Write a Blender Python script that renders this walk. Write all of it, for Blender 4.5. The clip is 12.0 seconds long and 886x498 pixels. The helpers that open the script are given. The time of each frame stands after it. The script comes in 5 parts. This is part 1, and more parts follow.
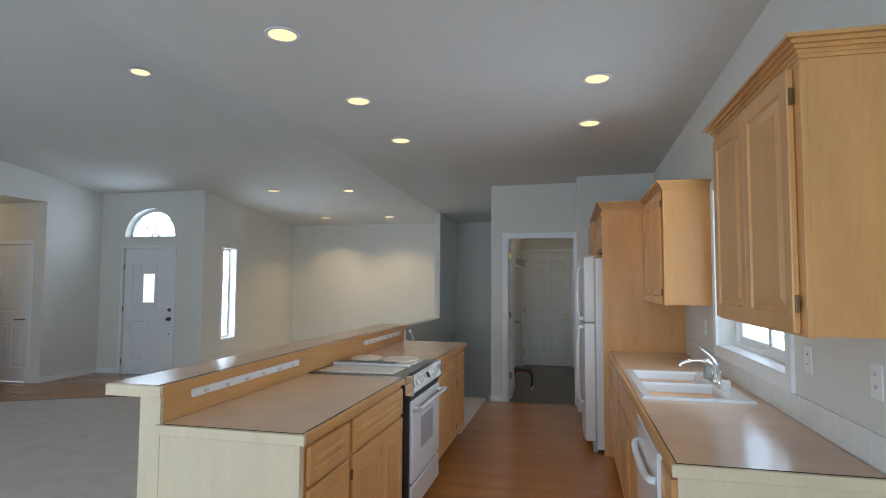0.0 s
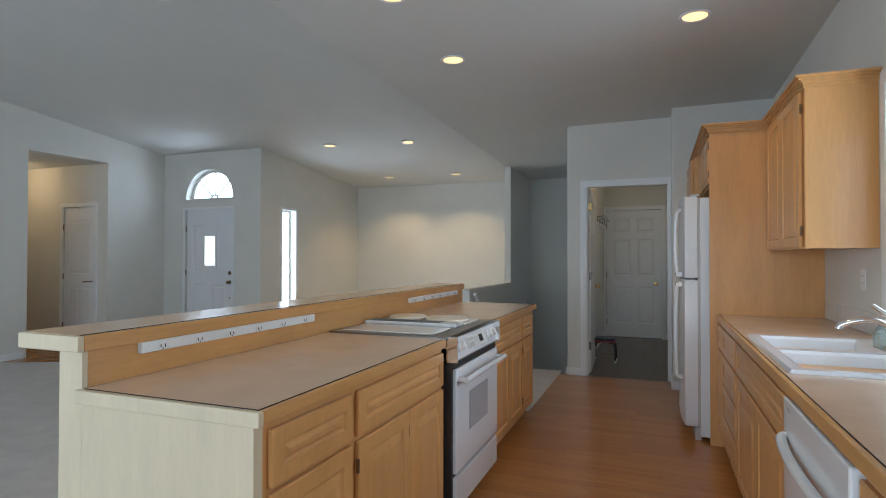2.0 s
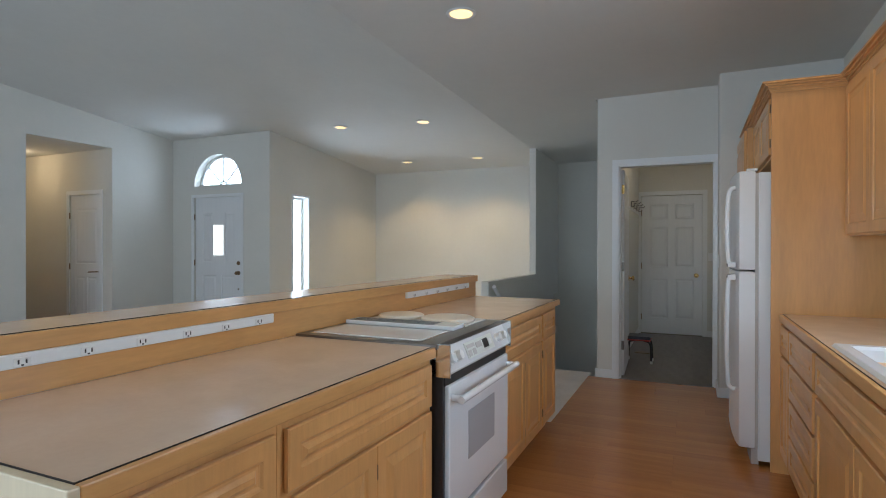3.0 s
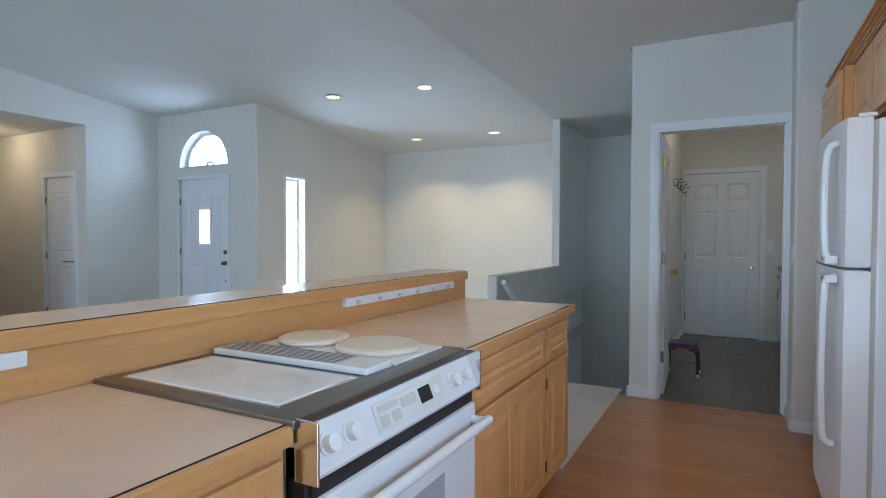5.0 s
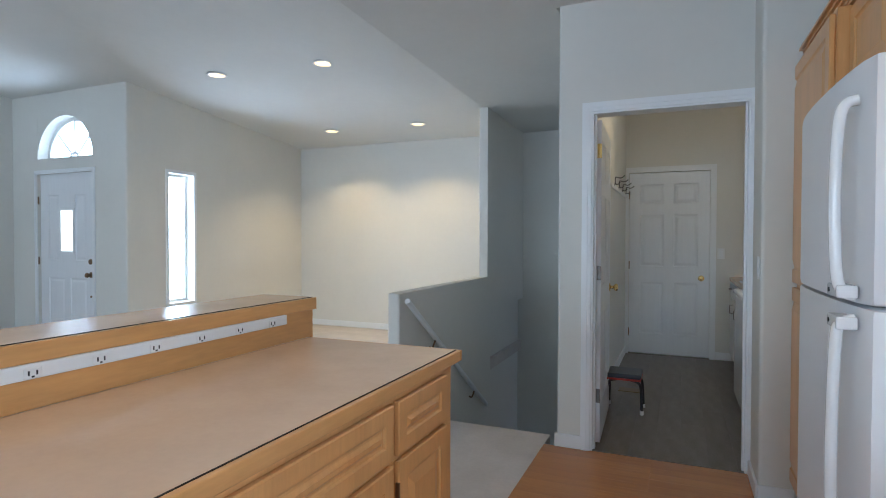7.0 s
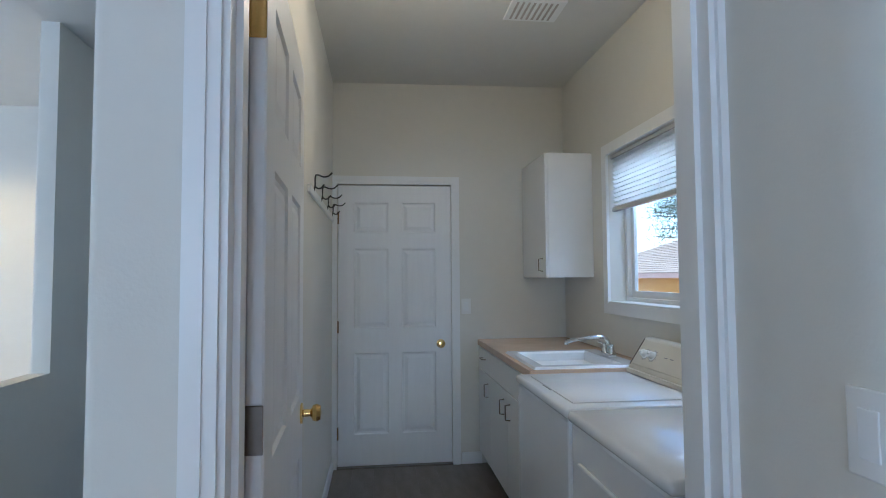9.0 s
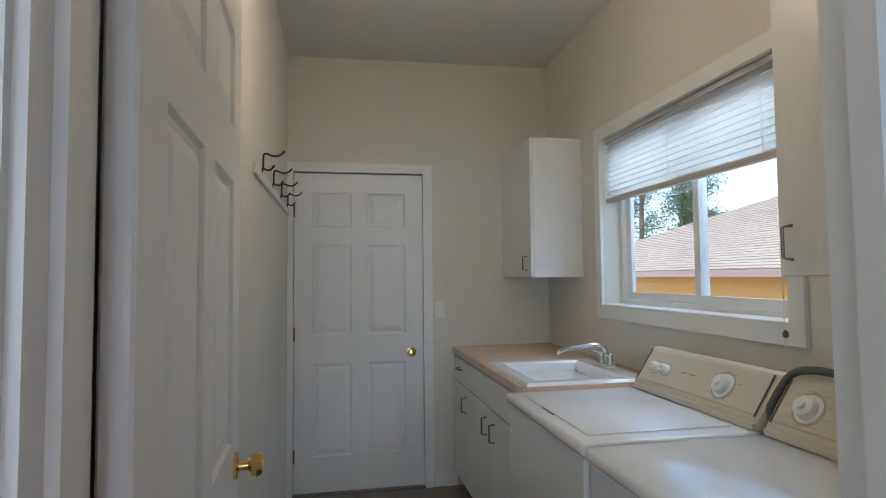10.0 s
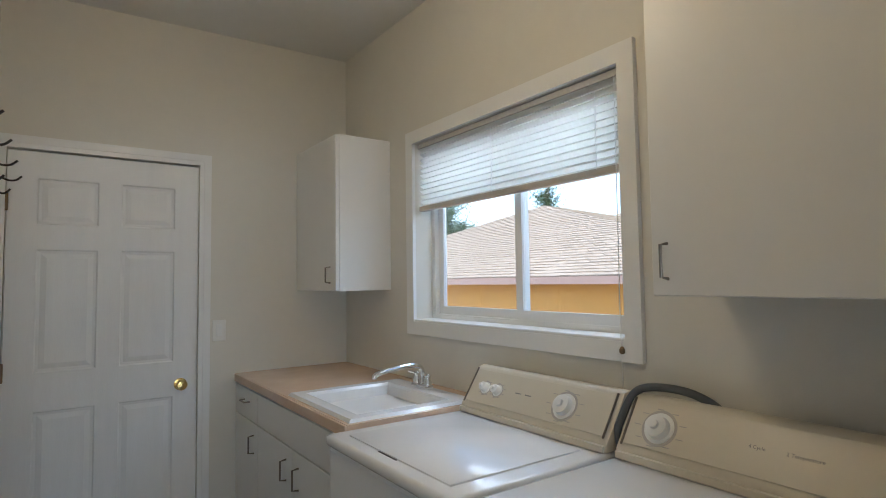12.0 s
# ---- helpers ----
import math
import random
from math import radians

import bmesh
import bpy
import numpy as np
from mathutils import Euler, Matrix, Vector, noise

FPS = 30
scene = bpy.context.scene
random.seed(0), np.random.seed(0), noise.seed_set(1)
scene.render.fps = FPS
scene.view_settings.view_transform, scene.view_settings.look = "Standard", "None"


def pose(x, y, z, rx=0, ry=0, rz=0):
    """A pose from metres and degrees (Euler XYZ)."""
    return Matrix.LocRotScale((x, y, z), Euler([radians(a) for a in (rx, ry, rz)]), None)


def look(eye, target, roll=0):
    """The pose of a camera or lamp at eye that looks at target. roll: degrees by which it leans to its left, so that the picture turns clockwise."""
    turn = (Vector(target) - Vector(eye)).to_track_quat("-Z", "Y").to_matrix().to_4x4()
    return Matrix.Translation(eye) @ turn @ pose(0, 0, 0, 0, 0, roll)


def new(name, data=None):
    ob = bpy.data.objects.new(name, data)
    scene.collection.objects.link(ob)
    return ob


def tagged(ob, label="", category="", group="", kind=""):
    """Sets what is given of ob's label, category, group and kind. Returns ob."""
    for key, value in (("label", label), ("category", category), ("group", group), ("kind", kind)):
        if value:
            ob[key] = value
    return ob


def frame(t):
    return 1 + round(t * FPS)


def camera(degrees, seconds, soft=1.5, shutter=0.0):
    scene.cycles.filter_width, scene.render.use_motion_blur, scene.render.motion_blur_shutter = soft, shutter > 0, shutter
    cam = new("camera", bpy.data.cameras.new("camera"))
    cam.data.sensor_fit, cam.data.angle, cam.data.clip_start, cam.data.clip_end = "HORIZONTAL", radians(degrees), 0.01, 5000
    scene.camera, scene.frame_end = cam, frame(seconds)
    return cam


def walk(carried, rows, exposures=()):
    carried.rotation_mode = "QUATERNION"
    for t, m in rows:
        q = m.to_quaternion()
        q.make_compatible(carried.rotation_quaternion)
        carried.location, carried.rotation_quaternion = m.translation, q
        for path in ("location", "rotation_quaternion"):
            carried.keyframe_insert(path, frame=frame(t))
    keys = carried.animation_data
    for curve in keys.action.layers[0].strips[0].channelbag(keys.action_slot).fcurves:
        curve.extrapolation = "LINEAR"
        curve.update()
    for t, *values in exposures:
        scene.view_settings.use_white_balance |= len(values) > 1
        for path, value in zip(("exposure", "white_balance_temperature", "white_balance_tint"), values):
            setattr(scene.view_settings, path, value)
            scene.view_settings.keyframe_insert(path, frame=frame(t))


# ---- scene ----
cam = camera(77.2, 12.0, soft=1.0)
PATH = [
    (0, (0.633, 0.716, 1.511), (0.187, 2.662, 1.632), 0.3),
    (0.5, (0.612, 0.846, 1.415), (0.169, 2.793, 1.535), 0.2),
    (1, (0.625, 1.046, 1.339), (0.124, 2.979, 1.449), 0.1),
    (1.5, (0.617, 1.285, 1.299), (-0.031, 3.176, 1.374), 0.1),
    (2, (0.567, 1.581, 1.314), (-0.151, 3.448, 1.341), 0.1),
    (2.5, (0.532, 1.85, 1.299), (-0.203, 3.71, 1.311), 0.1),
    (3, (0.5, 2.193, 1.292), (-0.319, 4.018, 1.286), 0.1),
    (5, (0.377, 3.278, 1.286), (-0.555, 5.046, 1.236), 0.1),
    (5.5, (0.339, 3.547, 1.274), (-0.597, 5.313, 1.227), 0.1),
    (6, (0.324, 3.777, 1.291), (-0.564, 5.568, 1.242), 0.1),
    (6.5, (0.349, 4.051, 1.295), (-0.465, 5.877, 1.248), 0.1),
    (6.7, (0.357, 4.16, 1.305), (-0.443, 5.992, 1.26), 0.1),
    (8.3, (0.223, 5.992, 1.353), (-0.141, 7.958, 1.384), 0.1),
    (8.5, (0.214, 6.319, 1.377), (0.017, 8.309, 1.416), 0.1),
    (8.7, (0.162, 6.639, 1.373), (0.08, 8.636, 1.436), -0.0),
    (9, (0.088, 6.962, 1.376), (0.323, 8.945, 1.479), -0.4),
    (9.5, (0.091, 7.258, 1.398), (0.405, 9.231, 1.49), -0.3),
    (10, (0.083, 7.417, 1.381), (0.453, 9.38, 1.481), -0.6),
    (10.5, (0.022, 7.577, 1.399), (0.591, 9.492, 1.498), -0.6),
    (11, (-0.008, 7.709, 1.411), (0.853, 9.51, 1.52), -0.7),
    (11.5, (-0.016, 7.793, 1.419), (1.055, 9.479, 1.526), -0.8),
    (12, (-0.012, 7.832, 1.417), (1.135, 9.465, 1.532), -0.8),
]
EXPOSURES = [(0, 0.58, 5700, 5), (3, 0.70, 5650, 5), (5, 1.05, 5080, 4), (6.5, 1.10, 5350, 5), (8.5, 1.40, 4800, 5), (9.5, 1.35, 5050, 6), (10.4, 1.40, 5650, 7), (12, 1.42, 5650, 7)]
walk(cam, [(t, look(eye, target, roll)) for t, eye, target, roll in PATH], EXPOSURES)

# ---- light ----
SUN_DIR = Vector((0.5, 0.55, -0.8)).normalized()
world = bpy.data.worlds.new("world")
scene.world = world
world.use_nodes = True
wn = world.node_tree
sky = wn.nodes.new("ShaderNodeTexSky")
sky.sky_type = "NISHITA"
sky.sun_disc = False
sky.sun_elevation = math.asin(-SUN_DIR.z)
sky.sun_rotation = math.atan2(-SUN_DIR.x, -SUN_DIR.y)
wn.links.new(sky.outputs[0], wn.nodes["Background"].inputs[0])
wn.nodes["Background"].inputs[1].default_value = 0.15


def lamp(name, kind, m, energy, color, **kw):
    d = bpy.data.lights.new(name, kind)
    d.energy, d.color = energy, color
    if kind == "SUN":
        d.angle = kw["angle"]
    if kind == "AREA":
        d.shape, d.size, d.size_y = "RECTANGLE", kw["w"], kw["h"]
    if kind in ("POINT", "SPOT"):
        d.shadow_soft_size = kw.get("r", 0.05)
    if kind == "SPOT":
        d.spot_size, d.spot_blend = radians(kw["cone"]), kw["blend"]
    ob = new(name, d)
    ob.matrix_world = m
    return ob


lamp("sun", "SUN", look((-20, -25, 50), Vector((-20, -25, 50)) + SUN_DIR), 2.2, (1.0, 0.93, 0.82), angle=radians(0.5))
DAY = (0.78, 0.88, 1.0)
lamp("patio_daylight", "AREA", look((-3.4, -2.45, 1.25), (-3.4, 5, 1.25)), 52, DAY, w=3.4, h=2.2)
lamp("dining_daylight", "AREA", look((0.0, -2.45, 1.45), (0.0, 5, 1.45)), 30, DAY, w=1.6, h=1.5)
lamp("living_daylight", "AREA", look((-6.97, -0.8, 1.5), (5, -0.8, 1.4)), 24, DAY, w=2.0, h=1.6)
lamp("kitchen_daylight", "AREA", look((1.765, 4.165, 1.62), (-5, 4.165, 1.62)), 9.5, DAY, w=1.2, h=0.98)
# fill lamp added outside, hidden above the window head, to strengthen the sky light
lamp("laundry_sky_fill", "AREA", look((1.9, 9.62, 2.11), (-0.6, 9.2, 1.1)), 4.3, DAY, w=1.2, h=0.26)
lamp("den_daylight", "AREA", look((-5.225, 9.17, 1.31), (5, 9.17, 1.31)), 13, DAY, w=0.36, h=1.5)
lamp("arch_daylight", "AREA", look((-6.07, 8.635, 2.44), (-6.07, 0, 2.44)), 7, DAY, w=0.88, h=0.44)


# ---- materials ----
def mat(name, color, rough=0.5, metal=0.0, var=0.06, scale=6.0, bump=0.0, bscale=200.0, streak=None, spec=0.5, trans=0.0, coat=0.0, rvar=0.0, piece=0.0):
    m = bpy.data.materials.new(name)
    m.use_nodes = True
    nt = m.node_tree
    N, L = nt.nodes, nt.links
    b = N["Principled BSDF"]
    b.inputs["Metallic"].default_value = metal
    b.inputs["Roughness"].default_value = rough
    b.inputs["Specular IOR Level"].default_value = spec
    b.inputs["Transmission Weight"].default_value = trans
    b.inputs["Coat Weight"].default_value = coat
    co = N.new("ShaderNodeTexCoord")
    mp = N.new("ShaderNodeMapping")
    L.new(co.outputs["Object"], mp.inputs[0])
    if streak:
        mp.inputs["Scale"].default_value = streak
    n1 = N.new("ShaderNodeTexNoise")
    n1.inputs["Scale"].default_value = scale
    n1.inputs["Detail"].default_value = 6
    L.new(mp.outputs[0], n1.inputs["Vector"])
    n2 = N.new("ShaderNodeTexNoise")
    n2.inputs["Scale"].default_value = scale * 9
    n2.inputs["Detail"].default_value = 4
    L.new(mp.outputs[0], n2.inputs["Vector"])
    add = N.new("ShaderNodeMath")
    add.operation = "MULTIPLY_ADD"
    add.inputs[1].default_value = 0.5
    L.new(n2.outputs[0], add.inputs[0])
    L.new(n1.outputs[0], add.inputs[2])
    ramp = N.new("ShaderNodeMapRange")
    ramp.inputs["From Min"].default_value, ramp.inputs["From Max"].default_value = 0.45, 1.05
    ramp.inputs["To Min"].default_value, ramp.inputs["To Max"].default_value = 1 - var, 1 + var
    L.new(add.outputs[0], ramp.inputs[0])
    val = ramp.outputs[0]
    if piece:
        oi = N.new("ShaderNodeObjectInfo")
        pr = N.new("ShaderNodeMapRange")
        pr.inputs["To Min"].default_value, pr.inputs["To Max"].default_value = 1 - piece, 1 + piece
        L.new(oi.outputs["Random"], pr.inputs[0])
        mu = N.new("ShaderNodeMath")
        mu.operation = "MULTIPLY"
        L.new(val, mu.inputs[0])
        L.new(pr.outputs[0], mu.inputs[1])
        val = mu.outputs[0]
    mix = N.new("ShaderNodeVectorMath")
    mix.operation = "SCALE"
    mix.inputs[0].default_value = color
    L.new(val, mix.inputs["Scale"])
    L.new(mix.outputs[0], b.inputs["Base Color"])
    if rvar:
        rr = N.new("ShaderNodeMapRange")
        rr.inputs["To Min"].default_value, rr.inputs["To Max"].default_value = rough - rvar, rough + rvar
        L.new(n1.outputs[0], rr.inputs[0])
        L.new(rr.outputs[0], b.inputs["Roughness"])
    if bump:
        n3 = N.new("ShaderNodeTexNoise")
        n3.inputs["Scale"].default_value = bscale
        n3.inputs["Detail"].default_value = 3
        L.new(mp.outputs[0], n3.inputs["Vector"])
        bp = N.new("ShaderNodeBump")
        bp.inputs["Strength"].default_value = bump
        bp.inputs["Distance"].default_value = 0.004
        L.new(n3.outputs[0], bp.inputs["Height"])
        L.new(bp.outputs[0], b.inputs["Normal"])
    return m


def glow(name, color, strength):
    m = bpy.data.materials.new(name)
    m.use_nodes = True
    b = m.node_tree.nodes["Principled BSDF"]
    b.inputs["Base Color"].default_value = (*color, 1)
    b.inputs["Emission Color"].default_value = (*color, 1)
    b.inputs["Emission Strength"].default_value = strength
    return m


M_WALL = mat("wall_paint", (0.71, 0.695, 0.64), 0.75, var=0.025, scale=2, bump=0.12, bscale=140)
M_CEIL = mat("ceiling_paint", (0.69, 0.685, 0.65), 0.85, var=0.03, scale=1.5, bump=0.2, bscale=90)
M_TRIM = mat("white_trim", (0.82, 0.83, 0.83), 0.35, var=0.02, scale=4)
M_DOOR = mat("white_door_paint", (0.80, 0.81, 0.82), 0.4, var=0.025, scale=5, bump=0.08, bscale=60, streak=(6, 6, 0.6))
M_CARPET = mat("carpet", (0.62, 0.57, 0.53), 0.97, var=0.10, scale=5, bump=1.0, bscale=260, spec=0.1)
M_MAPLE = mat("maple", (0.66, 0.352, 0.125), 0.3, var=0.13, scale=1.7, streak=(5, 5, 0.7), bump=0.04, bscale=60, coat=0.15)
M_MAPLE_H = mat("maple_trim", (0.64, 0.345, 0.12), 0.3, var=0.15, scale=2.2, streak=(5, 0.7, 5), bump=0.04, bscale=60, coat=0.15)
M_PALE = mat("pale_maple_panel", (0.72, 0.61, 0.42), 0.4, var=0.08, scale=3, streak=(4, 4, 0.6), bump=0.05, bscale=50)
M_LAM = mat("tan_laminate", (0.66, 0.485, 0.35), 0.2, var=0.05, scale=7, spec=0.45, rvar=0.05)
M_GAP = mat("dark_gap", (0.03, 0.02, 0.015), 0.8)
M_PLANK = mat("oak_planks", (0.44, 0.19, 0.055), 0.2, var=0.15, scale=2.5, streak=(0.8, 7, 7), bump=0.03, bscale=50, piece=0.09, rvar=0.08)
M_VINYL = mat("grey_vinyl", (0.165, 0.145, 0.13), 0.4, var=0.3, scale=5, streak=(3, 0.8, 3), bump=0.1, bscale=40, piece=0.08)
M_APPL = mat("white_enamel", (0.80, 0.81, 0.82), 0.2, var=0.012, scale=3, coat=0.3)
M_APPL_T = mat("textured_white_steel", (0.80, 0.81, 0.83), 0.33, var=0.012, scale=3, bump=0.12, bscale=300)
M_CREAM = mat("cream_enamel", (0.66, 0.61, 0.50), 0.3, var=0.02, scale=3)
M_BISQ = mat("bisque_cover", (0.74, 0.66, 0.54), 0.3, var=0.03, scale=8)
M_STEEL = mat("brushed_steel", (0.21, 0.19, 0.17), 0.3, 0.9, var=0.08, scale=5, streak=(8, 0.5, 8))
M_CHROME = mat("chrome", (0.78, 0.79, 0.8), 0.08, 1.0, var=0.01)
M_BRASS = mat("polished_brass", (0.75, 0.53, 0.2), 0.18, 1.0, var=0.05)
M_BRONZE = mat("antique_hinge", (0.22, 0.15, 0.09), 0.35, 0.9, var=0.1)
M_BLACK = mat("black_plastic", (0.018, 0.018, 0.02), 0.35, var=0.1)
M_HOSE = mat("grey_rubber_hose", (0.10, 0.11, 0.12), 0.5, var=0.1)
M_RING = mat("grey_burner_print", (0.52, 0.49, 0.46), 0.25)
M_PRINT = mat("pale_print", (0.66, 0.63, 0.60), 0.25)
M_BEZEL = mat("pale_bezel", (0.70, 0.72, 0.66), 0.35)
M_TILE = mat("white_tile", (0.76, 0.75, 0.72), 0.2, var=0.03, scale=6, piece=0.03)
M_GLASS = mat("clear_glass", (1, 1, 1), 0.0, trans=1.0, var=0)
M_OVEN = mat("oven_window", (0.42, 0.43, 0.45), 0.08, var=0.02)
M_PLASTIC = mat("white_plastic", (0.82, 0.82, 0.80), 0.4, var=0.015)
M_CLEAR = mat("bottle_plastic", (0.62, 0.72, 0.70), 0.15, trans=0.7, var=0.03)
M_MELA = mat("white_melamine", (0.78, 0.78, 0.77), 0.35, var=0.015, scale=3)
M_PORC = mat("porcelain", (0.84, 0.85, 0.86), 0.12, var=0.01, coat=0.3)
M_BLIND = mat("pleated_fabric", (0.80, 0.79, 0.76), 0.9, var=0.03)
bn = M_BLIND.node_tree
tl = bn.nodes.new("ShaderNodeBsdfTranslucent")
tl.inputs[0].default_value = (0.85, 0.83, 0.78, 1)
mx = bn.nodes.new("ShaderNodeMixShader")
mx.inputs[0].default_value = 0.35
bn.links.new(bn.nodes["Principled BSDF"].outputs[0], mx.inputs[1])
bn.links.new(tl.outputs[0], mx.inputs[2])
bn.links.new(mx.outputs[0], bn.nodes["Material Output"].inputs[0])
M_INK = mat("printed_ink", (0.25, 0.24, 0.23), 0.6)
M_RED = mat("red_cloth_edge", (0.5, 0.05, 0.04), 0.7)
M_NAVY = mat("dark_blue_vinyl", (0.03, 0.035, 0.05), 0.35, var=0.15)
M_GRND = mat("ground", (0.30, 0.27, 0.22), 0.95, var=0.25, scale=0.6, bump=0.6, bscale=12)
M_STUCCO = mat("ochre_stucco", (0.72, 0.37, 0.09), 0.9, var=0.06, scale=3, bump=0.3, bscale=60)
M_SHING = mat("roof_shingle", (0.40, 0.325, 0.25), 0.9, var=0.2, scale=6, piece=0.15, bump=0.4, bscale=80)
M_FASCIA = mat("fascia", (0.35, 0.24, 0.2), 0.7)
M_BARK = mat("bark", (0.13, 0.08, 0.05), 0.95, var=0.3, bump=0.8, bscale=20)
M_LEAF = mat("pine_needles", (0.05, 0.085, 0.03), 0.8, var=0.4, scale=3)
M_LAMP = glow("warm_lamp", (1.0, 0.66, 0.28), 1.05)
M_DOME = glow("warm_dome", (1.0, 0.66, 0.28), 0.8)


# ---- building helpers ----
def bx(bm, x0, x1, y0, y1, z0, z1):
    v = [bm.verts.new(p) for p in ((x0, y0, z0), (x1, y0, z0), (x1, y1, z0), (x0, y1, z0), (x0, y0, z1), (x1, y0, z1), (x1, y1, z1), (x0, y1, z1))]
    for f in ((0, 3, 2, 1), (4, 5, 6, 7), (0, 1, 5, 4), (1, 2, 6, 5), (2, 3, 7, 6), (3, 0, 4, 7)):
        bm.faces.new([v[i] for i in f])


def rounded(bm, r, seg=2):
    bmesh.ops.bevel(bm, geom=list(bm.edges), offset=r, segments=seg, profile=0.5, affect="EDGES", clamp_overlap=True)
    return bm


def box(x0, x1, y0, y1, z0, z1, r=0.0, seg=2):
    bm = bmesh.new()
    bx(bm, min(x0, x1), max(x0, x1), min(y0, y1), max(y0, y1), min(z0, z1), max(z0, z1))
    return rounded(bm, r, seg) if r else bm


def link(name, bm, material, smooth=False):
    bmesh.ops.recalc_face_normals(bm, faces=list(bm.faces))
    me = bpy.data.meshes.new(name)
    bm.to_mesh(me)
    bm.free()
    me.materials.append(material)
    if smooth:
        for p in me.polygons:
            p.use_smooth = True
        me.set_sharp_from_angle(angle=radians(38))
    return new(name, me)


def part(name, bm, material, parent, label="", smooth=False):
    ob = link(name, bm, material, smooth)
    ob.parent = parent
    ob.matrix_parent_inverse = parent.matrix_world.inverted()
    if label:
        tagged(ob, label)
    return ob


def thing(name, label, category, group="", kind="", at=(0, 0, 0)):
    ob = new(name)
    ob.location = at
    ob.matrix_world = Matrix.Translation(at)
    return tagged(ob, label, category, group, kind)


def setting(name, bm, material, label, category="structure"):
    return tagged(link(name, bm, material), label, category, kind="structure")


def cyl(r, h, m=Matrix(), seg=24, r2=None, bev=0.0):
    bm = bmesh.new()
    bmesh.ops.create_cone(bm, cap_ends=True, segments=seg, radius1=r, radius2=r if r2 is None else r2, depth=h)
    if bev:
        es = [e for e in bm.edges if abs(e.verts[0].co.z - e.verts[1].co.z) < 1e-6]
        bmesh.ops.bevel(bm, geom=es, offset=bev, segments=3, profile=0.5, affect="EDGES")
    bm.transform(m)
    return bm


def turned(profile, m=Matrix(), seg=24):
    """A lathe shape from (radius, height) pairs."""
    bm = bmesh.new()
    rings = []
    for r, z in profile:
        rings.append([bm.verts.new((max(r, 1e-4) * math.cos(2 * math.pi * i / seg), max(r, 1e-4) * math.sin(2 * math.pi * i / seg), z)) for i in range(seg)])
    for a, b in zip(rings, rings[1:]):
        for i in range(seg):
            bm.faces.new((a[i], a[(i + 1) % seg], b[(i + 1) % seg], b[i]))
    bm.faces.new(rings[0][::-1])
    bm.faces.new(rings[-1])
    bm.transform(m)
    return bm


def tube(points, r, seg=10):
    """A round bar along a smooth line of points."""
    bm = bmesh.new()
    pts = [Vector(p) for p in points]
    rings = []
    for i, p in enumerate(pts):
        d = (pts[min(i + 1, len(pts) - 1)] - pts[max(i - 1, 0)]).normalized()
        u = d.orthogonal().normalized() if i == 0 else (rings_u - d * rings_u.dot(d)).normalized()
        rings_u = u
        w = d.cross(u)
        rings.append([bm.verts.new(p + r * (math.cos(2 * math.pi * k / seg) * u + math.sin(2 * math.pi * k / seg) * w)) for k in range(seg)])
    for a, b in zip(rings, rings[1:]):
        for k in range(seg):
            bm.faces.new((a[k], a[(k + 1) % seg], b[(k + 1) % seg], b[k]))
    bm.faces.new(rings[0][::-1])
    bm.faces.new(rings[-1])
    return bm


def smooth_line(pts, n=6):
    pts = [Vector(p) for p in pts]
    out = []
    for i in range(len(pts) - 1):
        p0, p1, p2, p3 = pts[max(i - 1, 0)], pts[i], pts[i + 1], pts[min(i + 2, len(pts) - 1)]
        for k in range(n):
            t = k / n
            out.append(0.5 * ((2 * p1) + (p2 - p0) * t + (2 * p0 - 5 * p1 + 4 * p2 - p3) * t * t + (3 * p1 - p0 - 3 * p2 + p3) * t ** 3))
    return out + [pts[-1]]


FACE_E = Matrix(((0, 0, 1, 0), (1, 0, 0, 0), (0, 1, 0, 0), (0, 0, 0, 1)))   # local u,v,w -> y,z,x : looks to +x
FACE_W = Matrix(((0, 0, -1, 0), (1, 0, 0, 0), (0, 1, 0, 0), (0, 0, 0, 1)))  # looks to -x
FACE_S = Matrix(((1, 0, 0, 0), (0, 0, -1, 0), (0, 1, 0, 0), (0, 0, 0, 1)))  # u,v,w -> x,z,-y : looks to -y


def at(x, y, z, face):
    return Matrix.Translation((x, y, z)) @ face


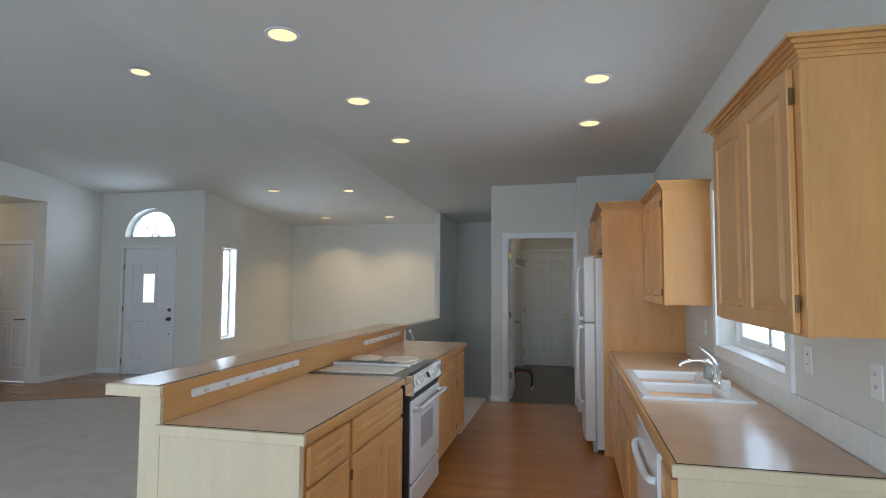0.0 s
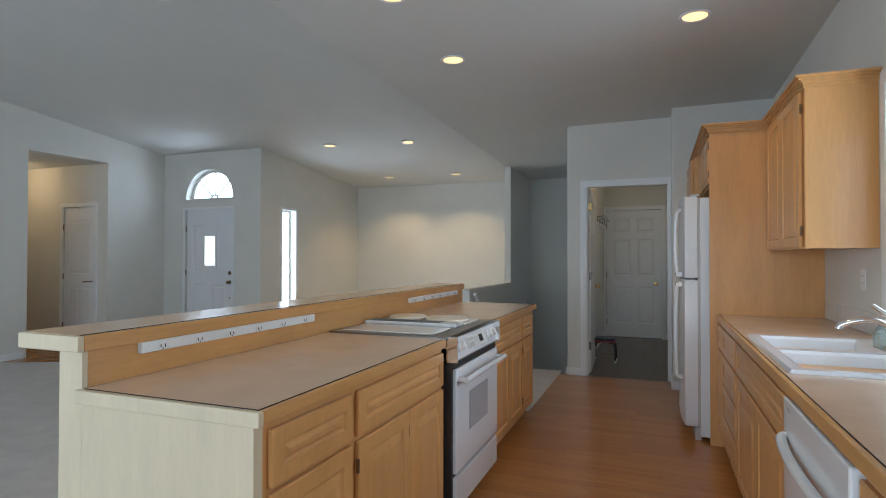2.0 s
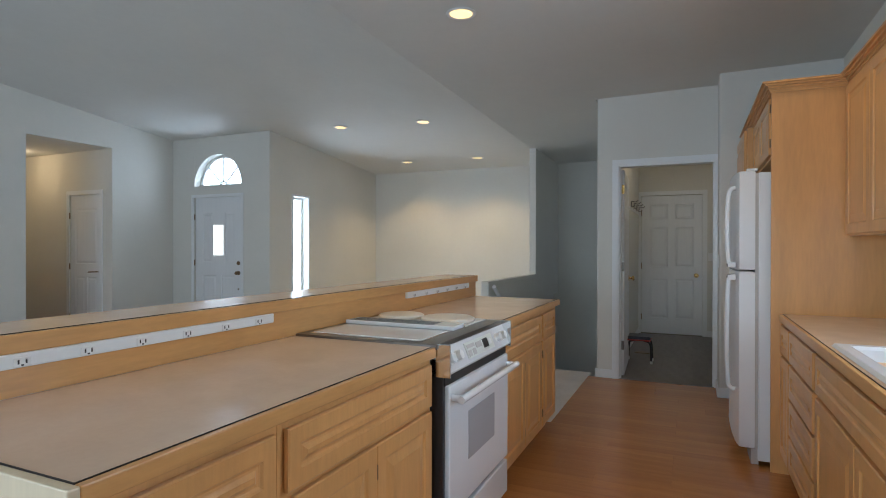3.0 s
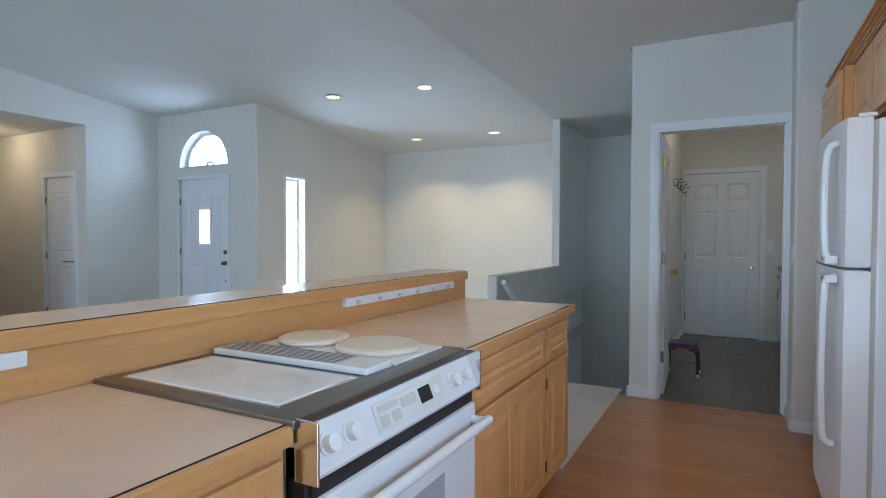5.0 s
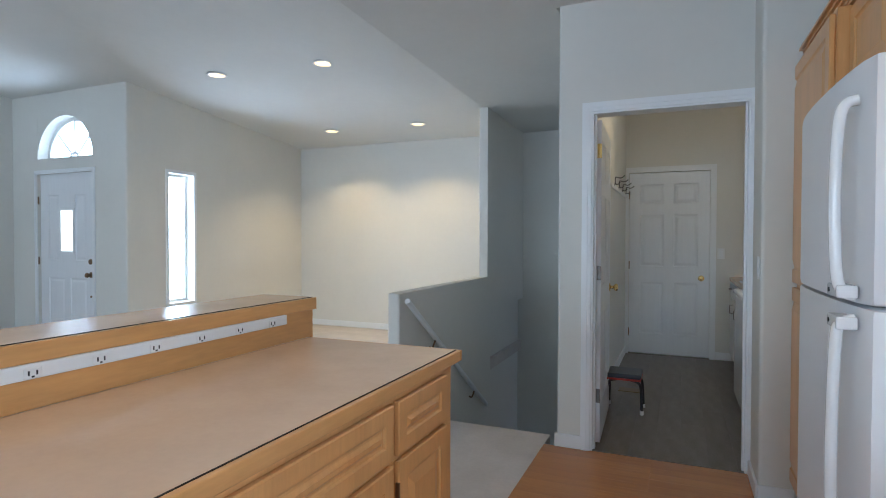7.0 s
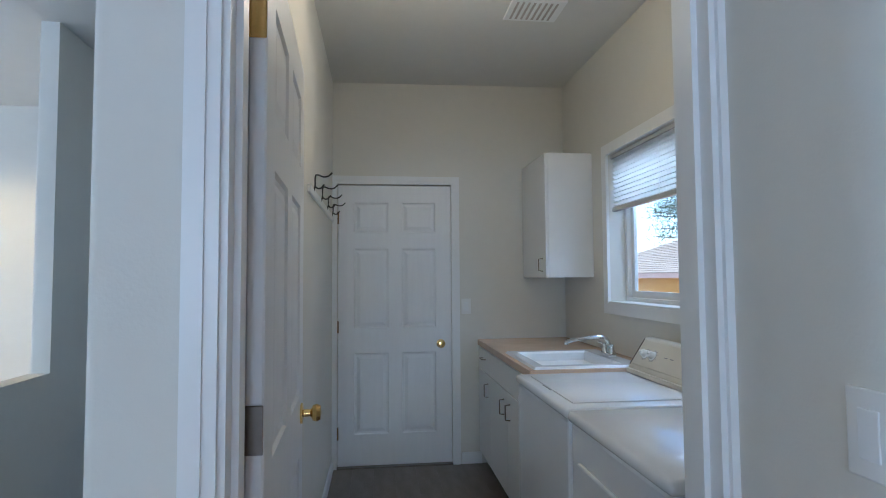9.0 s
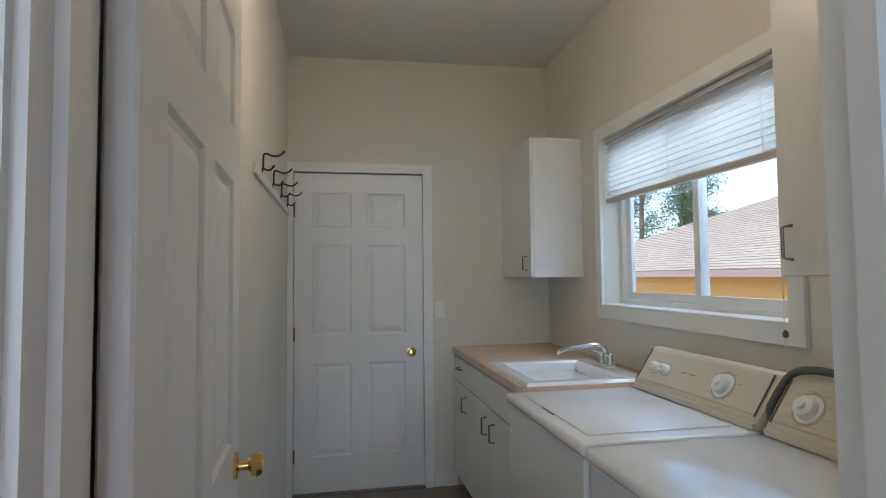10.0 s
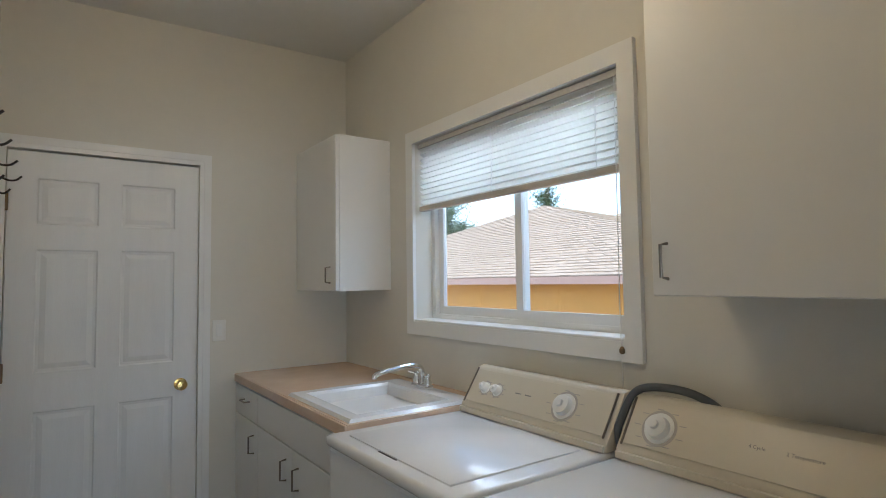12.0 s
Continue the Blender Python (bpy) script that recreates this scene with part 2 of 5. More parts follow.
def panelled(w, h, thick, panels, rings, m):
    """A slab (0..w, 0..h, 0..thick) whose panels, as rectangles, are moulded by rings of (inset, depth)."""
    bm = bmesh.new()
    us = sorted({0.0, w, *(p[0] for p in panels), *(p[2] for p in panels)})
    vs = sorted({0.0, h, *(p[1] for p in panels), *(p[3] for p in panels)})

    def rect(u0, v0, u1, v1, d):
        return [bm.verts.new(p) for p in ((u0, v0, d), (u1, v0, d), (u1, v1, d), (u0, v1, d))]
    for u0, u1 in zip(us, us[1:]):
        for v0, v1 in zip(vs, vs[1:]):
            if not any(p[0] - 1e-6 <= u0 and u1 <= p[2] + 1e-6 and p[1] - 1e-6 <= v0 and v1 <= p[3] + 1e-6 for p in panels):
                bm.faces.new(rect(u0, v0, u1, v1, thick))
    for u0, v0, u1, v1 in panels:
        last = rect(u0, v0, u1, v1, thick)
        for inset, depth in rings:
            nxt = rect(u0 + inset, v0 + inset, u1 - inset, v1 - inset, thick + depth)
            for i in range(4):
                bm.faces.new((last[i], last[(i + 1) % 4], nxt[(i + 1) % 4], nxt[i]))
            last = nxt
        bm.faces.new(last)
    e = 0.004
    a, b, c = rect(0, 0, w, h, 0), rect(-e, -e, w + e, h + e, e), rect(-e, -e, w + e, h + e, thick - e)
    d = rect(0, 0, w, h, thick)
    for p, q in ((a, b), (b, c), (c, d)):
        for i in range(4):
            bm.faces.new((p[i], p[(i + 1) % 4], q[(i + 1) % 4], q[i]))
    bm.faces.new(a[::-1])
    bmesh.ops.remove_doubles(bm, verts=bm.verts, dist=1e-5)
    bm.transform(m)
    return bm


CAB_RINGS = ((0.004, -0.006), (0.010, -0.008), (0.016, -0.007), (0.045, -0.001), (0.047, 0.0))
DOOR_RINGS = ((0.006, -0.008), (0.018, -0.010), (0.042, -0.003))


def cab_front(w, h, m, edge=0.05):
    edge = min(edge, w * 0.2, h * 0.28)
    rings = tuple((min(i, (min(w, h) - 2 * edge) * 0.4), d) for i, d in CAB_RINGS)
    return panelled(w, h, 0.02, [(edge, edge, w - edge, h - edge)], rings, m)


def wall(name, axis, p0, p1, a0, a1, z0, z1, holes=(), label="off-white painted plaster wall", material=None, bull=()):
    """A wall between planes p0 and p1 of the axis, from a0 to a1 along the other, with holes (a0, a1, z0, z1)."""
    bm = bmesh.new()
    cuts = sorted({a0, a1, *(h[0] for h in holes), *(h[1] for h in holes)})
    for c0, c1 in zip(cuts, cuts[1:]):
        spans = sorted((h[2], h[3]) for h in holes if h[0] <= c0 + 1e-6 and h[1] >= c1 - 1e-6)
        z = z0
        for s0, s1 in spans + [(z1, z1)]:
            if s0 > z + 1e-6:
                if axis == "x":
                    bx(bm, p0, p1, c0, c1, z, s0)
                else:
                    bx(bm, c0, c1, p0, p1, z, s0)
            z = s1
    for x, y in bull:
        es = [e for e in bm.edges if all(abs(v.co.x - x) < 1e-4 and abs(v.co.y - y) < 1e-4 for v in e.verts)]
        bmesh.ops.bevel(bm, geom=es, offset=0.02, segments=5, profile=0.5, affect="EDGES")
    ob = setting(name, bm, material or M_WALL, label, "wall")
    if bull:
        for p in ob.data.polygons:
            p.use_smooth = True
        ob.data.set_sharp_from_angle(angle=radians(30))
    return ob


# ---- structure ----
EW, LE, LW, DW, GW = 1.60, 1.525, -0.24, -5.06, -7.01   # kitchen east, laundry east, laundry west, den west, great room west
NB = 11.102                                               # laundry north
DN = 11.42                                                # den north
SO = -2.5                                                 # south wall
TOP = 4.2
wall("wall_kitchen_east", "x", EW, EW + 0.16, SO - 0.15, 8.01, -0.1, 3.3, [(3.55, 4.78, 1.095, 2.145)])
wall("wall_laundry_east", "x", LE, LE + 0.16, 8.01, NB + 0.15, -0.1, 3.05, [(8.978, 10.265, 1.212, 2.135)])
wall("wall_laundry_south", "y", 7.89, 8.01, -0.368, EW, -0.1, 3.05, [(-0.163, 0.70, -0.1, 2.098)], bull=[(-0.368, 7.89)])
wall("wall_laundry_west", "x", -0.368, LW, 8.01, NB, -2.6, 3.05)
wall("wall_laundry_north", "y", NB, NB + 0.15, -0.368, LE, -0.1, 3.05, [(-0.204, 0.642, -0.1, 2.075)])
wall("wall_return", "x", 0.715, 0.81, 7.545, 7.89, 0, 3.05, bull=[(0.715, 7.545)])
wall("wall_pantry_back", "y", 7.545, 7.65, 0.81, EW, 0, 3.05)
wall("wall_entry", "y", 8.47, 8.63, GW, DW, -0.1, TOP, [(-6.55, -5.595, -0.1, 2.05), (-6.545, -5.595, 2.225, 2.70)], bull=[(DW, 8.47)])
wall("wall_den_west", "x", DW - 0.16, DW, 8.63, DN, -0.1, TOP, [(8.99, 9.35, 0.56, 2.07)])
wall("wall_den_north", "y", DN, DN + 0.15, DW - 0.16, -0.368, -2.6, TOP)
wall("wall_stair_full", "x", -1.64, -1.54, 9.98, DN, -2.6, 3.05, [(10.09, DN, -2.6, 0.545)], bull=[(-1.64, 9.98)])
wall("stair_recess", "x", -1.64, -1.605, 10.09, DN, -2.6, 0.545, label="recessed tan plaster beside the stairs")
wall("half_wall_stair", "x", -1.64, -1.54, 7.97, 9.98, -2.6, 0.912, bull=[(-1.54, 7.97), (-1.64, 7.97)])
wall("wall_great_west", "x", GW - 0.15, GW, SO - 0.15, 8.63, -0.1, TOP, [(6.34, 7.46, -0.1, 2.69), (-1.8, 0.2, 0.7, 2.3)])
wall("wall_south", "y", SO - 0.15, SO, GW, EW, -0.1, TOP, [(-5.1, -1.7, 0.05, 2.35), (-0.8, 0.8, 0.7, 2.2)])
wall("wall_hall_north", "y", 7.46, 7.568, -9.5, GW - 0.151, -0.1, 2.689, [(-7.96, -7.27, -0.1, 2.055)])
wall("wall_hall_south", "y", 6.23, 6.34, -9.5, GW - 0.15, -0.1, 2.85)
wall("wall_hall_end", "x", -9.6, -9.5, 6.23, 7.57, -0.1, 2.85)

# arch over the front door: fills the two upper corners of its opening
bm = bmesh.new()
ax, aw, az, ah = -6.07, 0.475, 2.225, 0.475
for y in (8.472, 8.628):
    for s in (-1, 1):
        arc = [(ax + s * aw * math.cos(a), y, az + ah * math.sin(a)) for a in [k * math.pi / 24 for k in range(13)]]
        corner = bm.verts.new((ax + s * aw, y, az + ah))
        vs = [bm.verts.new(p) for p in arc]
        for p, q in zip(vs, vs[1:]):
            bm.faces.new((corner, p, q))
for s in (-1, 1):
    for k in range(12):
        a, b = k * math.pi / 24, (k + 1) * math.pi / 24
        bm.faces.new([bm.verts.new((ax + s * aw * math.cos(t), y, az + ah * math.sin(t))) for t, y in ((a, 8.472), (b, 8.472), (b, 8.628), (a, 8.628))])
setting("arch_reveal", bm, M_WALL, "white plaster corners of the arched fanlight opening", "wall")


def ceil_z(x, y):
    base = 2.779 + 0.024 * max(-3.0, 7.9 - y) + 0.012 * x if x < -0.38 else 2.779 + 0.024 * max(0.0, 7.9 - y) + 0.012 * x + min(max(0.0, y - 7.9), 0.1) * 0.6
    prof = 2.97 - 0.095 * (y - 8.47) if y > 8.47 else 2.97 + 0.11 * min(8.47 - y, 5.5)
    u = min(max((-1.60 - x) / 1.3, 0.0), 1.0)
    return base + u * (prof - base)


bm = bmesh.new()
xs = [-7.2, -6.6, -6.0, -5.4, -4.8, -4.2, -3.6, -3.2, -2.9, -2.6, -2.25, -1.9, -1.60, -0.39, -0.37, 1.78]
ys = sorted([SO - 0.15 + k * (DN + 0.3 - SO) / 40 for k in range(41)] + [7.9, 7.99])
grid = [[bm.verts.new((x, y, ceil_z(x, y))) for y in ys] for x in xs]
for i in range(len(xs) - 1):
    for j in range(len(ys) - 1):
        bm.faces.new((grid[i][j], grid[i][j + 1], grid[i + 1][j + 1], grid[i + 1][j]))
upper = [[bm.verts.new(v.co + Vector((0, 0, 0.12))) for v in col] for col in grid]
for i in range(len(xs) - 1):
    for j in range(len(ys) - 1):
        bm.faces.new((upper[i][j], upper[i + 1][j], upper[i + 1][j + 1], upper[i][j + 1]))
ceiling = setting("ceiling", bm, M_CEIL, "off-white textured vaulted drywall ceiling", "ceiling")
for p in ceiling.data.polygons:
    p.use_smooth = p.center.x < -1.9
setting("hall_ceiling", box(-9.6, GW - 0.152, 6.23, 7.57, 2.692, 2.79), M_CEIL, "flat hallway ceiling", "ceiling")
# unseen deck over the ceiling, added against light leaks
setting("light_leak_cap", box(-9.8, 2.0, -3.2, 8.6, TOP, TOP + 0.1), M_FASCIA, "unseen deck added above the ceiling to stop light leaks", "roof")
# unseen overhang, added to keep sun out of the side windows
setting("eave_sun_block", box(EW - 0.5, EW + 0.75, -3.2, NB + 0.6, 3.1, 3.2), M_FASCIA, "unseen slab added above the side windows to block sun", "roof")

# floors
bm = bmesh.new()
for r in ((GW, -1.17, SO, 6.0), (DW, -1.56, 6.0, DN), (-1.17, -0.45, 6.2, 8.08), (-1.56, -1.17, 6.0, 8.08), (-1.17, EW, SO, 0.4)):
    bx(bm, r[0], r[1], r[2], r[3], -0.12, -0.004)
for tri in (((GW, 6.0), (DW, 6.0), (DW, 7.0)),):
    a = [bm.verts.new((*p, -0.004)) for p in tri]
    bm.faces.new(a)
carpet = setting("carpet_floor", bm, M_CARPET, "pale beige cut-pile carpet", "carpet")
subfloor = setting("subfloor", box(-9.8, EW, 5.0, 7.9, -0.3, -0.13), M_GAP, "floor deck below the boards", "floor")
setting("den_base", box(DW - 2.0, -1.62, 7.9, DN, -0.3, -0.13), M_GAP, "floor deck below the carpet", "floor")
setting("south_base", box(GW, EW, SO, 5.0, -0.3, -0.13), M_GAP, "floor deck below the carpet", "floor")
setting("laundry_base", box(-0.24, EW, 7.9, NB + 0.1, -0.3, -0.02), M_GAP, "floor deck below the vinyl", "floor")

stairs = thing("staircase", "beige carpeted stairs going down beside the half wall", "stairs", kind="structure")
for k in range(8):
    part("tread", box(-1.538, -0.37, 8.08 + 0.265 * k, 8.08 + 0.265 * (k + 1) + 0.02, -0.19 * (k + 1) - 0.2, -0.19 * (k + 1), 0.012), M_CARPET, stairs)
part("landing", box(-1.60, -0.37, 10.2 - 0.7, DN, -1.95, -1.71), M_CARPET, stairs)

# trim
def trim(name, bm, label="white painted baseboard"):
    return setting(name, bm, M_TRIM, label, "trim")


for r in ((GW, GW + 0.014, 7.46, 8.47), (GW, GW + 0.014, -2.4, 6.30), (GW + 0.014, -6.60, 8.456, 8.47), (-5.54, DW + 0.014, 8.456, 8.47), (DW, DW + 0.014, 8.47, DN),
          (DW + 0.014, -1.64, DN - 0.014, DN), (-0.382, -0.207, 7.876, 7.89), (0.701, 0.715, 7.531, 7.876), (0.715, 0.87, 7.531, 7.545), (LW, LW + 0.014, 8.06, NB), (0.705, 0.86, NB - 0.014, NB)):
    trim("baseboard", box(*r, 0, 0.085, 0.004))


def casing(name, x0, x1, z1, y, w=0.06, side=-1, parent=None):
    """Moulded casing round a door opening in a wall that faces along y."""
    bm = bmesh.new()
    for a, b, d in ((0.0, w, 0.012), (0.022, w - 0.008, 0.017)):
        ya, yb = (y - d, y) if side < 0 else (y, y + d)
        bx(bm, x0 - b, x0 - a, ya, yb, 0, z1 + b)
        bx(bm, x1 + a, x1 + b, ya, yb, 0, z1 + b)
        bx(bm, x0 - a, x1 + a, ya, yb, z1 + a, z1 + b)
    return trim(name, bm, "white moulded door casing")


casing("door_casing", -0.163, 0.70, 2.098, 7.89, w=0.057)
casing("door_casing", -0.163, 0.70, 2.098, 8.01, side=1)
casing("door_casing", -0.204, 0.642, 2.075, NB)
casing("door_casing", -6.55, -5.595, 2.05, 8.47, w=0.045)
casing("door_casing", -7.96, -7.27, 2.055, 7.46)
for a, b in ((-0.163, -0.151), (0.688, 0.70)):
    trim("door_jamb", box(a, b, 7.888, 8.012, 0, 2.098), "white door jamb")
trim("door_jamb", box(-0.151, 0.688, 7.888, 8.012, 2.086, 2.098), "white door jamb")
trim("door_stop", box(0.676, 0.688, 7.925, 7.965, 0, 2.086), "white door stop strip")
trim("door_stop", box(-0.151, -0.139, 7.925, 7.965, 0, 2.086), "white door stop strip")


# ---- doors ----
def knob(parent, m, material=M_BRASS):
    part("door_knob", turned([(0.032, 0), (0.032, 0.006), (0.012, 0.01), (0.011, 0.03), (0.024, 0.038), (0.028, 0.05), (0.022, 0.062), (0.0, 0.065)], m), material, parent, "round metal knob", True)


def six_panel(w, h):
    a, b, c = 0.115, w / 2 - 0.05, w / 2 + 0.05
    rows = ((0.22, 0.80), (0.98, 1.56), (1.68, 1.90))
    k = h / 2.02
    return [(u0, v0 * k, u1, v1 * k) for v0, v1 in rows for u0, u1 in ((a, b), (c, w - a))]


def hinges(parent, x, y, zs, sx=0.02, sy=0.012, material=M_BRONZE):
    for z in zs:
        part("hinge", box(x - sx / 2, x + sx / 2, y - sy / 2, y + sy / 2, z - 0.045, z + 0.045, 0.003), material, parent)


d = thing("door_3", "closed white six-panel door with brass knob", "door", kind="structure", at=(0.2, NB, 0))
part("door_leaf", panelled(0.834, 2.05, 0.04, six_panel(0.834, 2.045), DOOR_RINGS, at(-0.197, NB + 0.055, 0.015, FACE_S)), M_DOOR, d)
knob(d, at(0.558, NB + 0.015, 0.885, FACE_S))
hinges(d, -0.201, NB + 0.004, (0.25, 1.02, 1.82), 0.016, 0.016)
part("threshold", box(-0.204, 0.642, NB - 0.02, NB + 0.1, 0.0, 0.012), M_STEEL, d, "metal threshold strip")
part("outer_panel", box(-0.28, 0.72, NB + 0.16, NB + 0.18, -0.1, 2.15), M_DOOR, d)

d = thing("door_1", "white front door with small glass light", "door", kind="structure", at=(-6.078, 8.51, 0))
part("door_leaf", panelled(0.94, 2.04, 0.04, [(0.14, 0.2, 0.42, 0.85), (0.52, 0.2, 0.80, 0.85), (0.14, 1.05, 0.33, 1.8), (0.61, 1.05, 0.80, 1.8)], DOOR_RINGS, at(-6.5445, 8.54, 0.008, FACE_S)), M_DOOR, d)
# the pane emits light itself, standing in for daylight behind the door
lite = part("glass_light", box(-6.1713, -5.9627, 8.493, 8.5, 1.1655, 1.6275), glow("glowing_pane", (1.05, 1.05, 0.96), 0.7), d, "leaded glass pane glowing in place of daylight")
bm = bmesh.new()
for z in (1.26, 1.3965, 1.533):
    for k in range(12):
        a = k * math.pi / 6
        bx(bm, -6.067 + 0.045 * math.cos(a) - 0.004, -6.067 + 0.045 * math.cos(a) + 0.004, 8.488, 8.493, z + 0.045 * math.sin(a) - 0.004, z + 0.045 * math.sin(a) + 0.004)
part("leading", bm, M_RING, lite)
bm = bmesh.new()
for r in ((-6.1987, -6.1713, 1.1393, 1.6538), (-5.9627, -5.9353, 1.1393, 1.6538), (-6.1713, -5.9627, 1.1393, 1.1655), (-6.1713, -5.9627, 1.6275, 1.6538)):
    bx(bm, r[0], r[1], 8.488, 8.5, r[2], r[3])
part("light_frame", bm, M_TRIM, d)
knob(d, at(-5.6718, 8.5, 0.903, FACE_S), M_BRONZE)
part("deadbolt", cyl(0.03, 0.02, at(-5.6718, 8.495, 1.05, FACE_S), bev=0.005), M_BRONZE, d)
part("peephole", cyl(0.012, 0.01, at(-5.6718, 8.498, 0.6615, FACE_S)), M_BRONZE, d)
hinges(d, -6.5467, 8.475, (0.2, 1.05, 1.75))

d = thing("door_4", "closed white panelled closet door in the hallway", "door", kind="structure", at=(-7.7005, 7.4701, 0))
part("door_leaf", panelled(0.68, 2.04, 0.04, [(0.1, 0.2, 0.31, 0.84), (0.37, 0.2, 0.58, 0.84), (0.1, 1.03, 0.58, 1.84)], DOOR_RINGS, at(-7.9576, 7.5206, 0.01, FACE_S)), M_DOOR, d)
part("door_handle", tube(smooth_line([(-7.3467, 7.4802, 0.93), (-7.3467, 7.4239, 0.93), (-7.3703, 7.4118, 0.93), (-7.4646, 7.4118, 0.925)]), 0.009), M_BRONZE, d, "lever handle", True)
hinges(d, -7.9576, 7.4576, (0.25, 1.0, 1.75))

# the open door into the laundry
d = thing("door_2", "open white six-panel door swung against the laundry wall", "door", kind="structure", at=(-0.135, 8.005, 0))
OPEN = Matrix.Translation((-0.155, 8.032, 0.012)) @ Matrix.Rotation(radians(92.6), 4, "Z") @ Matrix(((1, 0, 0, 0), (0, 0, -1, 0), (0, 1, 0, 0), (0, 0, 0, 1)))
part("door_leaf", panelled(0.825, 2.06, 0.035, six_panel(0.825, 2.06), DOOR_RINGS, OPEN), M_DOOR, d)
for z in (0.31, 1.099, 1.878):
    hp = part("hinge", box(-0.16, -0.12, 8.0235, 8.027, z - 0.045, z + 0.045, 0.0015, 1), M_STEEL if z < 1.5 else M_BRASS, d, "metal butt hinge")
    part("hinge_pin", cyl(0.006, 0.095, Matrix.Translation((-0.158, 8.02, z)), 10), M_BRASS, hp)
knob(d, OPEN @ Matrix.Translation((0.765, 0.935, 0.035)))
part("latch_plate", box(0.825, 0.828, 0.905, 0.965, 0.008, 0.03), M_BRASS, d).data.transform(OPEN)


# ---- windows ----
def side_window(name, x, y0, y1, z0, z1, split, label, cas=0.065, depth=0.10):
    w = thing(name, label, "window", kind="structure", at=(x, y0, z0))
    bm = bmesh.new()
    for r in ((y0 - cas, y1 + cas, z1, z1 + cas), (y0 - cas, y1 + cas, z0 - cas, z0), (y0 - cas, y0, z0, z1), (y1, y1 + cas, z0, z1)):
        bx(bm, x - 0.018, x, r[0], r[1], r[2], r[3])
    part("window_casing", bm, M_TRIM, w)
    bm = bmesh.new()
    xf = x + depth
    for r in ((y0, y1, z1 - 0.03, z1), (y0, y1, z0, z0 + 0.035), (y0, y0 + 0.03, z0 + 0.035, z1 - 0.03), (y1 - 0.03, y1, z0 + 0.035, z1 - 0.03)):
        bx(bm, xf, xf + 0.05, r[0], r[1], r[2], r[3])
    part("window_frame", bm, M_PLASTIC, w)
    part("window_sill", box(x - 0.016, xf, y0 + 0.001, y1 - 0.001, z0 - 0.001, z0 + 0.012, 0.004), M_TRIM, w)
    for k, (a, b) in enumerate(((y0 + 0.03, split + 0.02), (split - 0.02, y1 - 0.03))):
        xs0 = xf + (0.003 if k == 0 else 0.026)
        s = part("sash", bmesh.new(), M_PLASTIC, w)
        bm = bmesh.new()
        for r in ((a, b, z0 + 0.035, z0 + 0.075), (a, b, z1 - 0.07, z1 - 0.03), (a, a + 0.04, z0 + 0.075, z1 - 0.07), (b - 0.04, b, z0 + 0.075, z1 - 0.07)):
            bx(bm, xs0, xs0 + 0.022, r[0], r[1], r[2], r[3])
        bmesh.ops.recalc_face_normals(bm, faces=list(bm.faces))
        bm.to_mesh(s.data)
        bm.free()
        g = part("pane", box(xs0 + 0.009, xs0 + 0.012, a + 0.04, b - 0.04, z0 + 0.075, z1 - 0.07), M_GLASS, s)
        g.visible_shadow = False
    return w


kw = side_window("window_1", EW, 3.55, 4.78, 1.095, 2.145, 4.12, "white framed sliding window over the kitchen sink")
lw = side_window("window_2", LE, 8.978, 10.265, 1.212, 2.135, 9.6, "white framed sliding window over the washer")

w = thing("window_3", "narrow white framed sidelight window", "window", kind="structure", at=(DW, 8.99, 0.56))
bm = bmesh.new()
for r in ((8.955, 9.385, 2.07, 2.105), (8.955, 9.385, 0.525, 0.56), (8.955, 8.99, 0.56, 2.07), (9.35, 9.385, 0.56, 2.07)):
    bx(bm, DW, DW + 0.012, r[0], r[1], r[2], r[3])
part("window_casing", bm, M_TRIM, w)
bm = bmesh.new()
for r in ((8.99, 9.35, 2.035, 2.07), (8.99, 9.35, 0.56, 0.595), (8.99, 9.025, 0.595, 2.035), (9.315, 9.35, 0.595, 2.035)):
    bx(bm, DW - 0.15, DW - 0.11, r[0], r[1], r[2], r[3])
part("window_frame", bm, M_PLASTIC, w)
part("pane", box(DW - 0.132, DW - 0.128, 9.025, 9.315, 0.595, 2.035), M_GLASS, w).visible_shadow = False

w = thing("window_4", "half-round fanlight with radiating muntins over the front door", "window", kind="structure", at=(ax, 8.61, az))
bm = bmesh.new()
for a, b, r0, r1 in ((0, math.pi, 0.43, 0.475), (0, math.pi, 0.06, 0.085)):
    for k in range(24):
        t0, t1 = a + (b - a) * k / 24, a + (b - a) * (k + 1) / 24
        q = [(r0, t0), (r1, t0), (r1, t1), (r0, t1)]
        f = [bm.verts.new((ax + r * math.cos(t), 8.585, az + r * math.sin(t))) for r, t in q]
        g = [bm.verts.new((ax + r * math.cos(t), 8.62, az + r * math.sin(t))) for r, t in q]
        bm.faces.new(f)
        bm.faces.new(g)
        for i in range(4):
            bm.faces.new((f[i], f[(i + 1) % 4], g[(i + 1) % 4], g[i]))
bx(bm, ax - 0.47, ax + 0.47, 8.585, 8.62, az, az + 0.03)
part("window_frame", bm, M_PLASTIC, w)
for k in (1, 2, 3):
    part("muntin", box(0.08, 0.435, -0.012, 0.012, -0.009, 0.009), M_PLASTIC, w).data.transform(Matrix.Translation((ax, 8.603, az)) @ Matrix.Rotation(-k * math.pi / 4, 4, "Y"))
part("pane", box(ax - 0.465, ax + 0.465, 8.61, 8.613, az + 0.03, az + 0.465), M_GLASS, w).visible_shadow = False

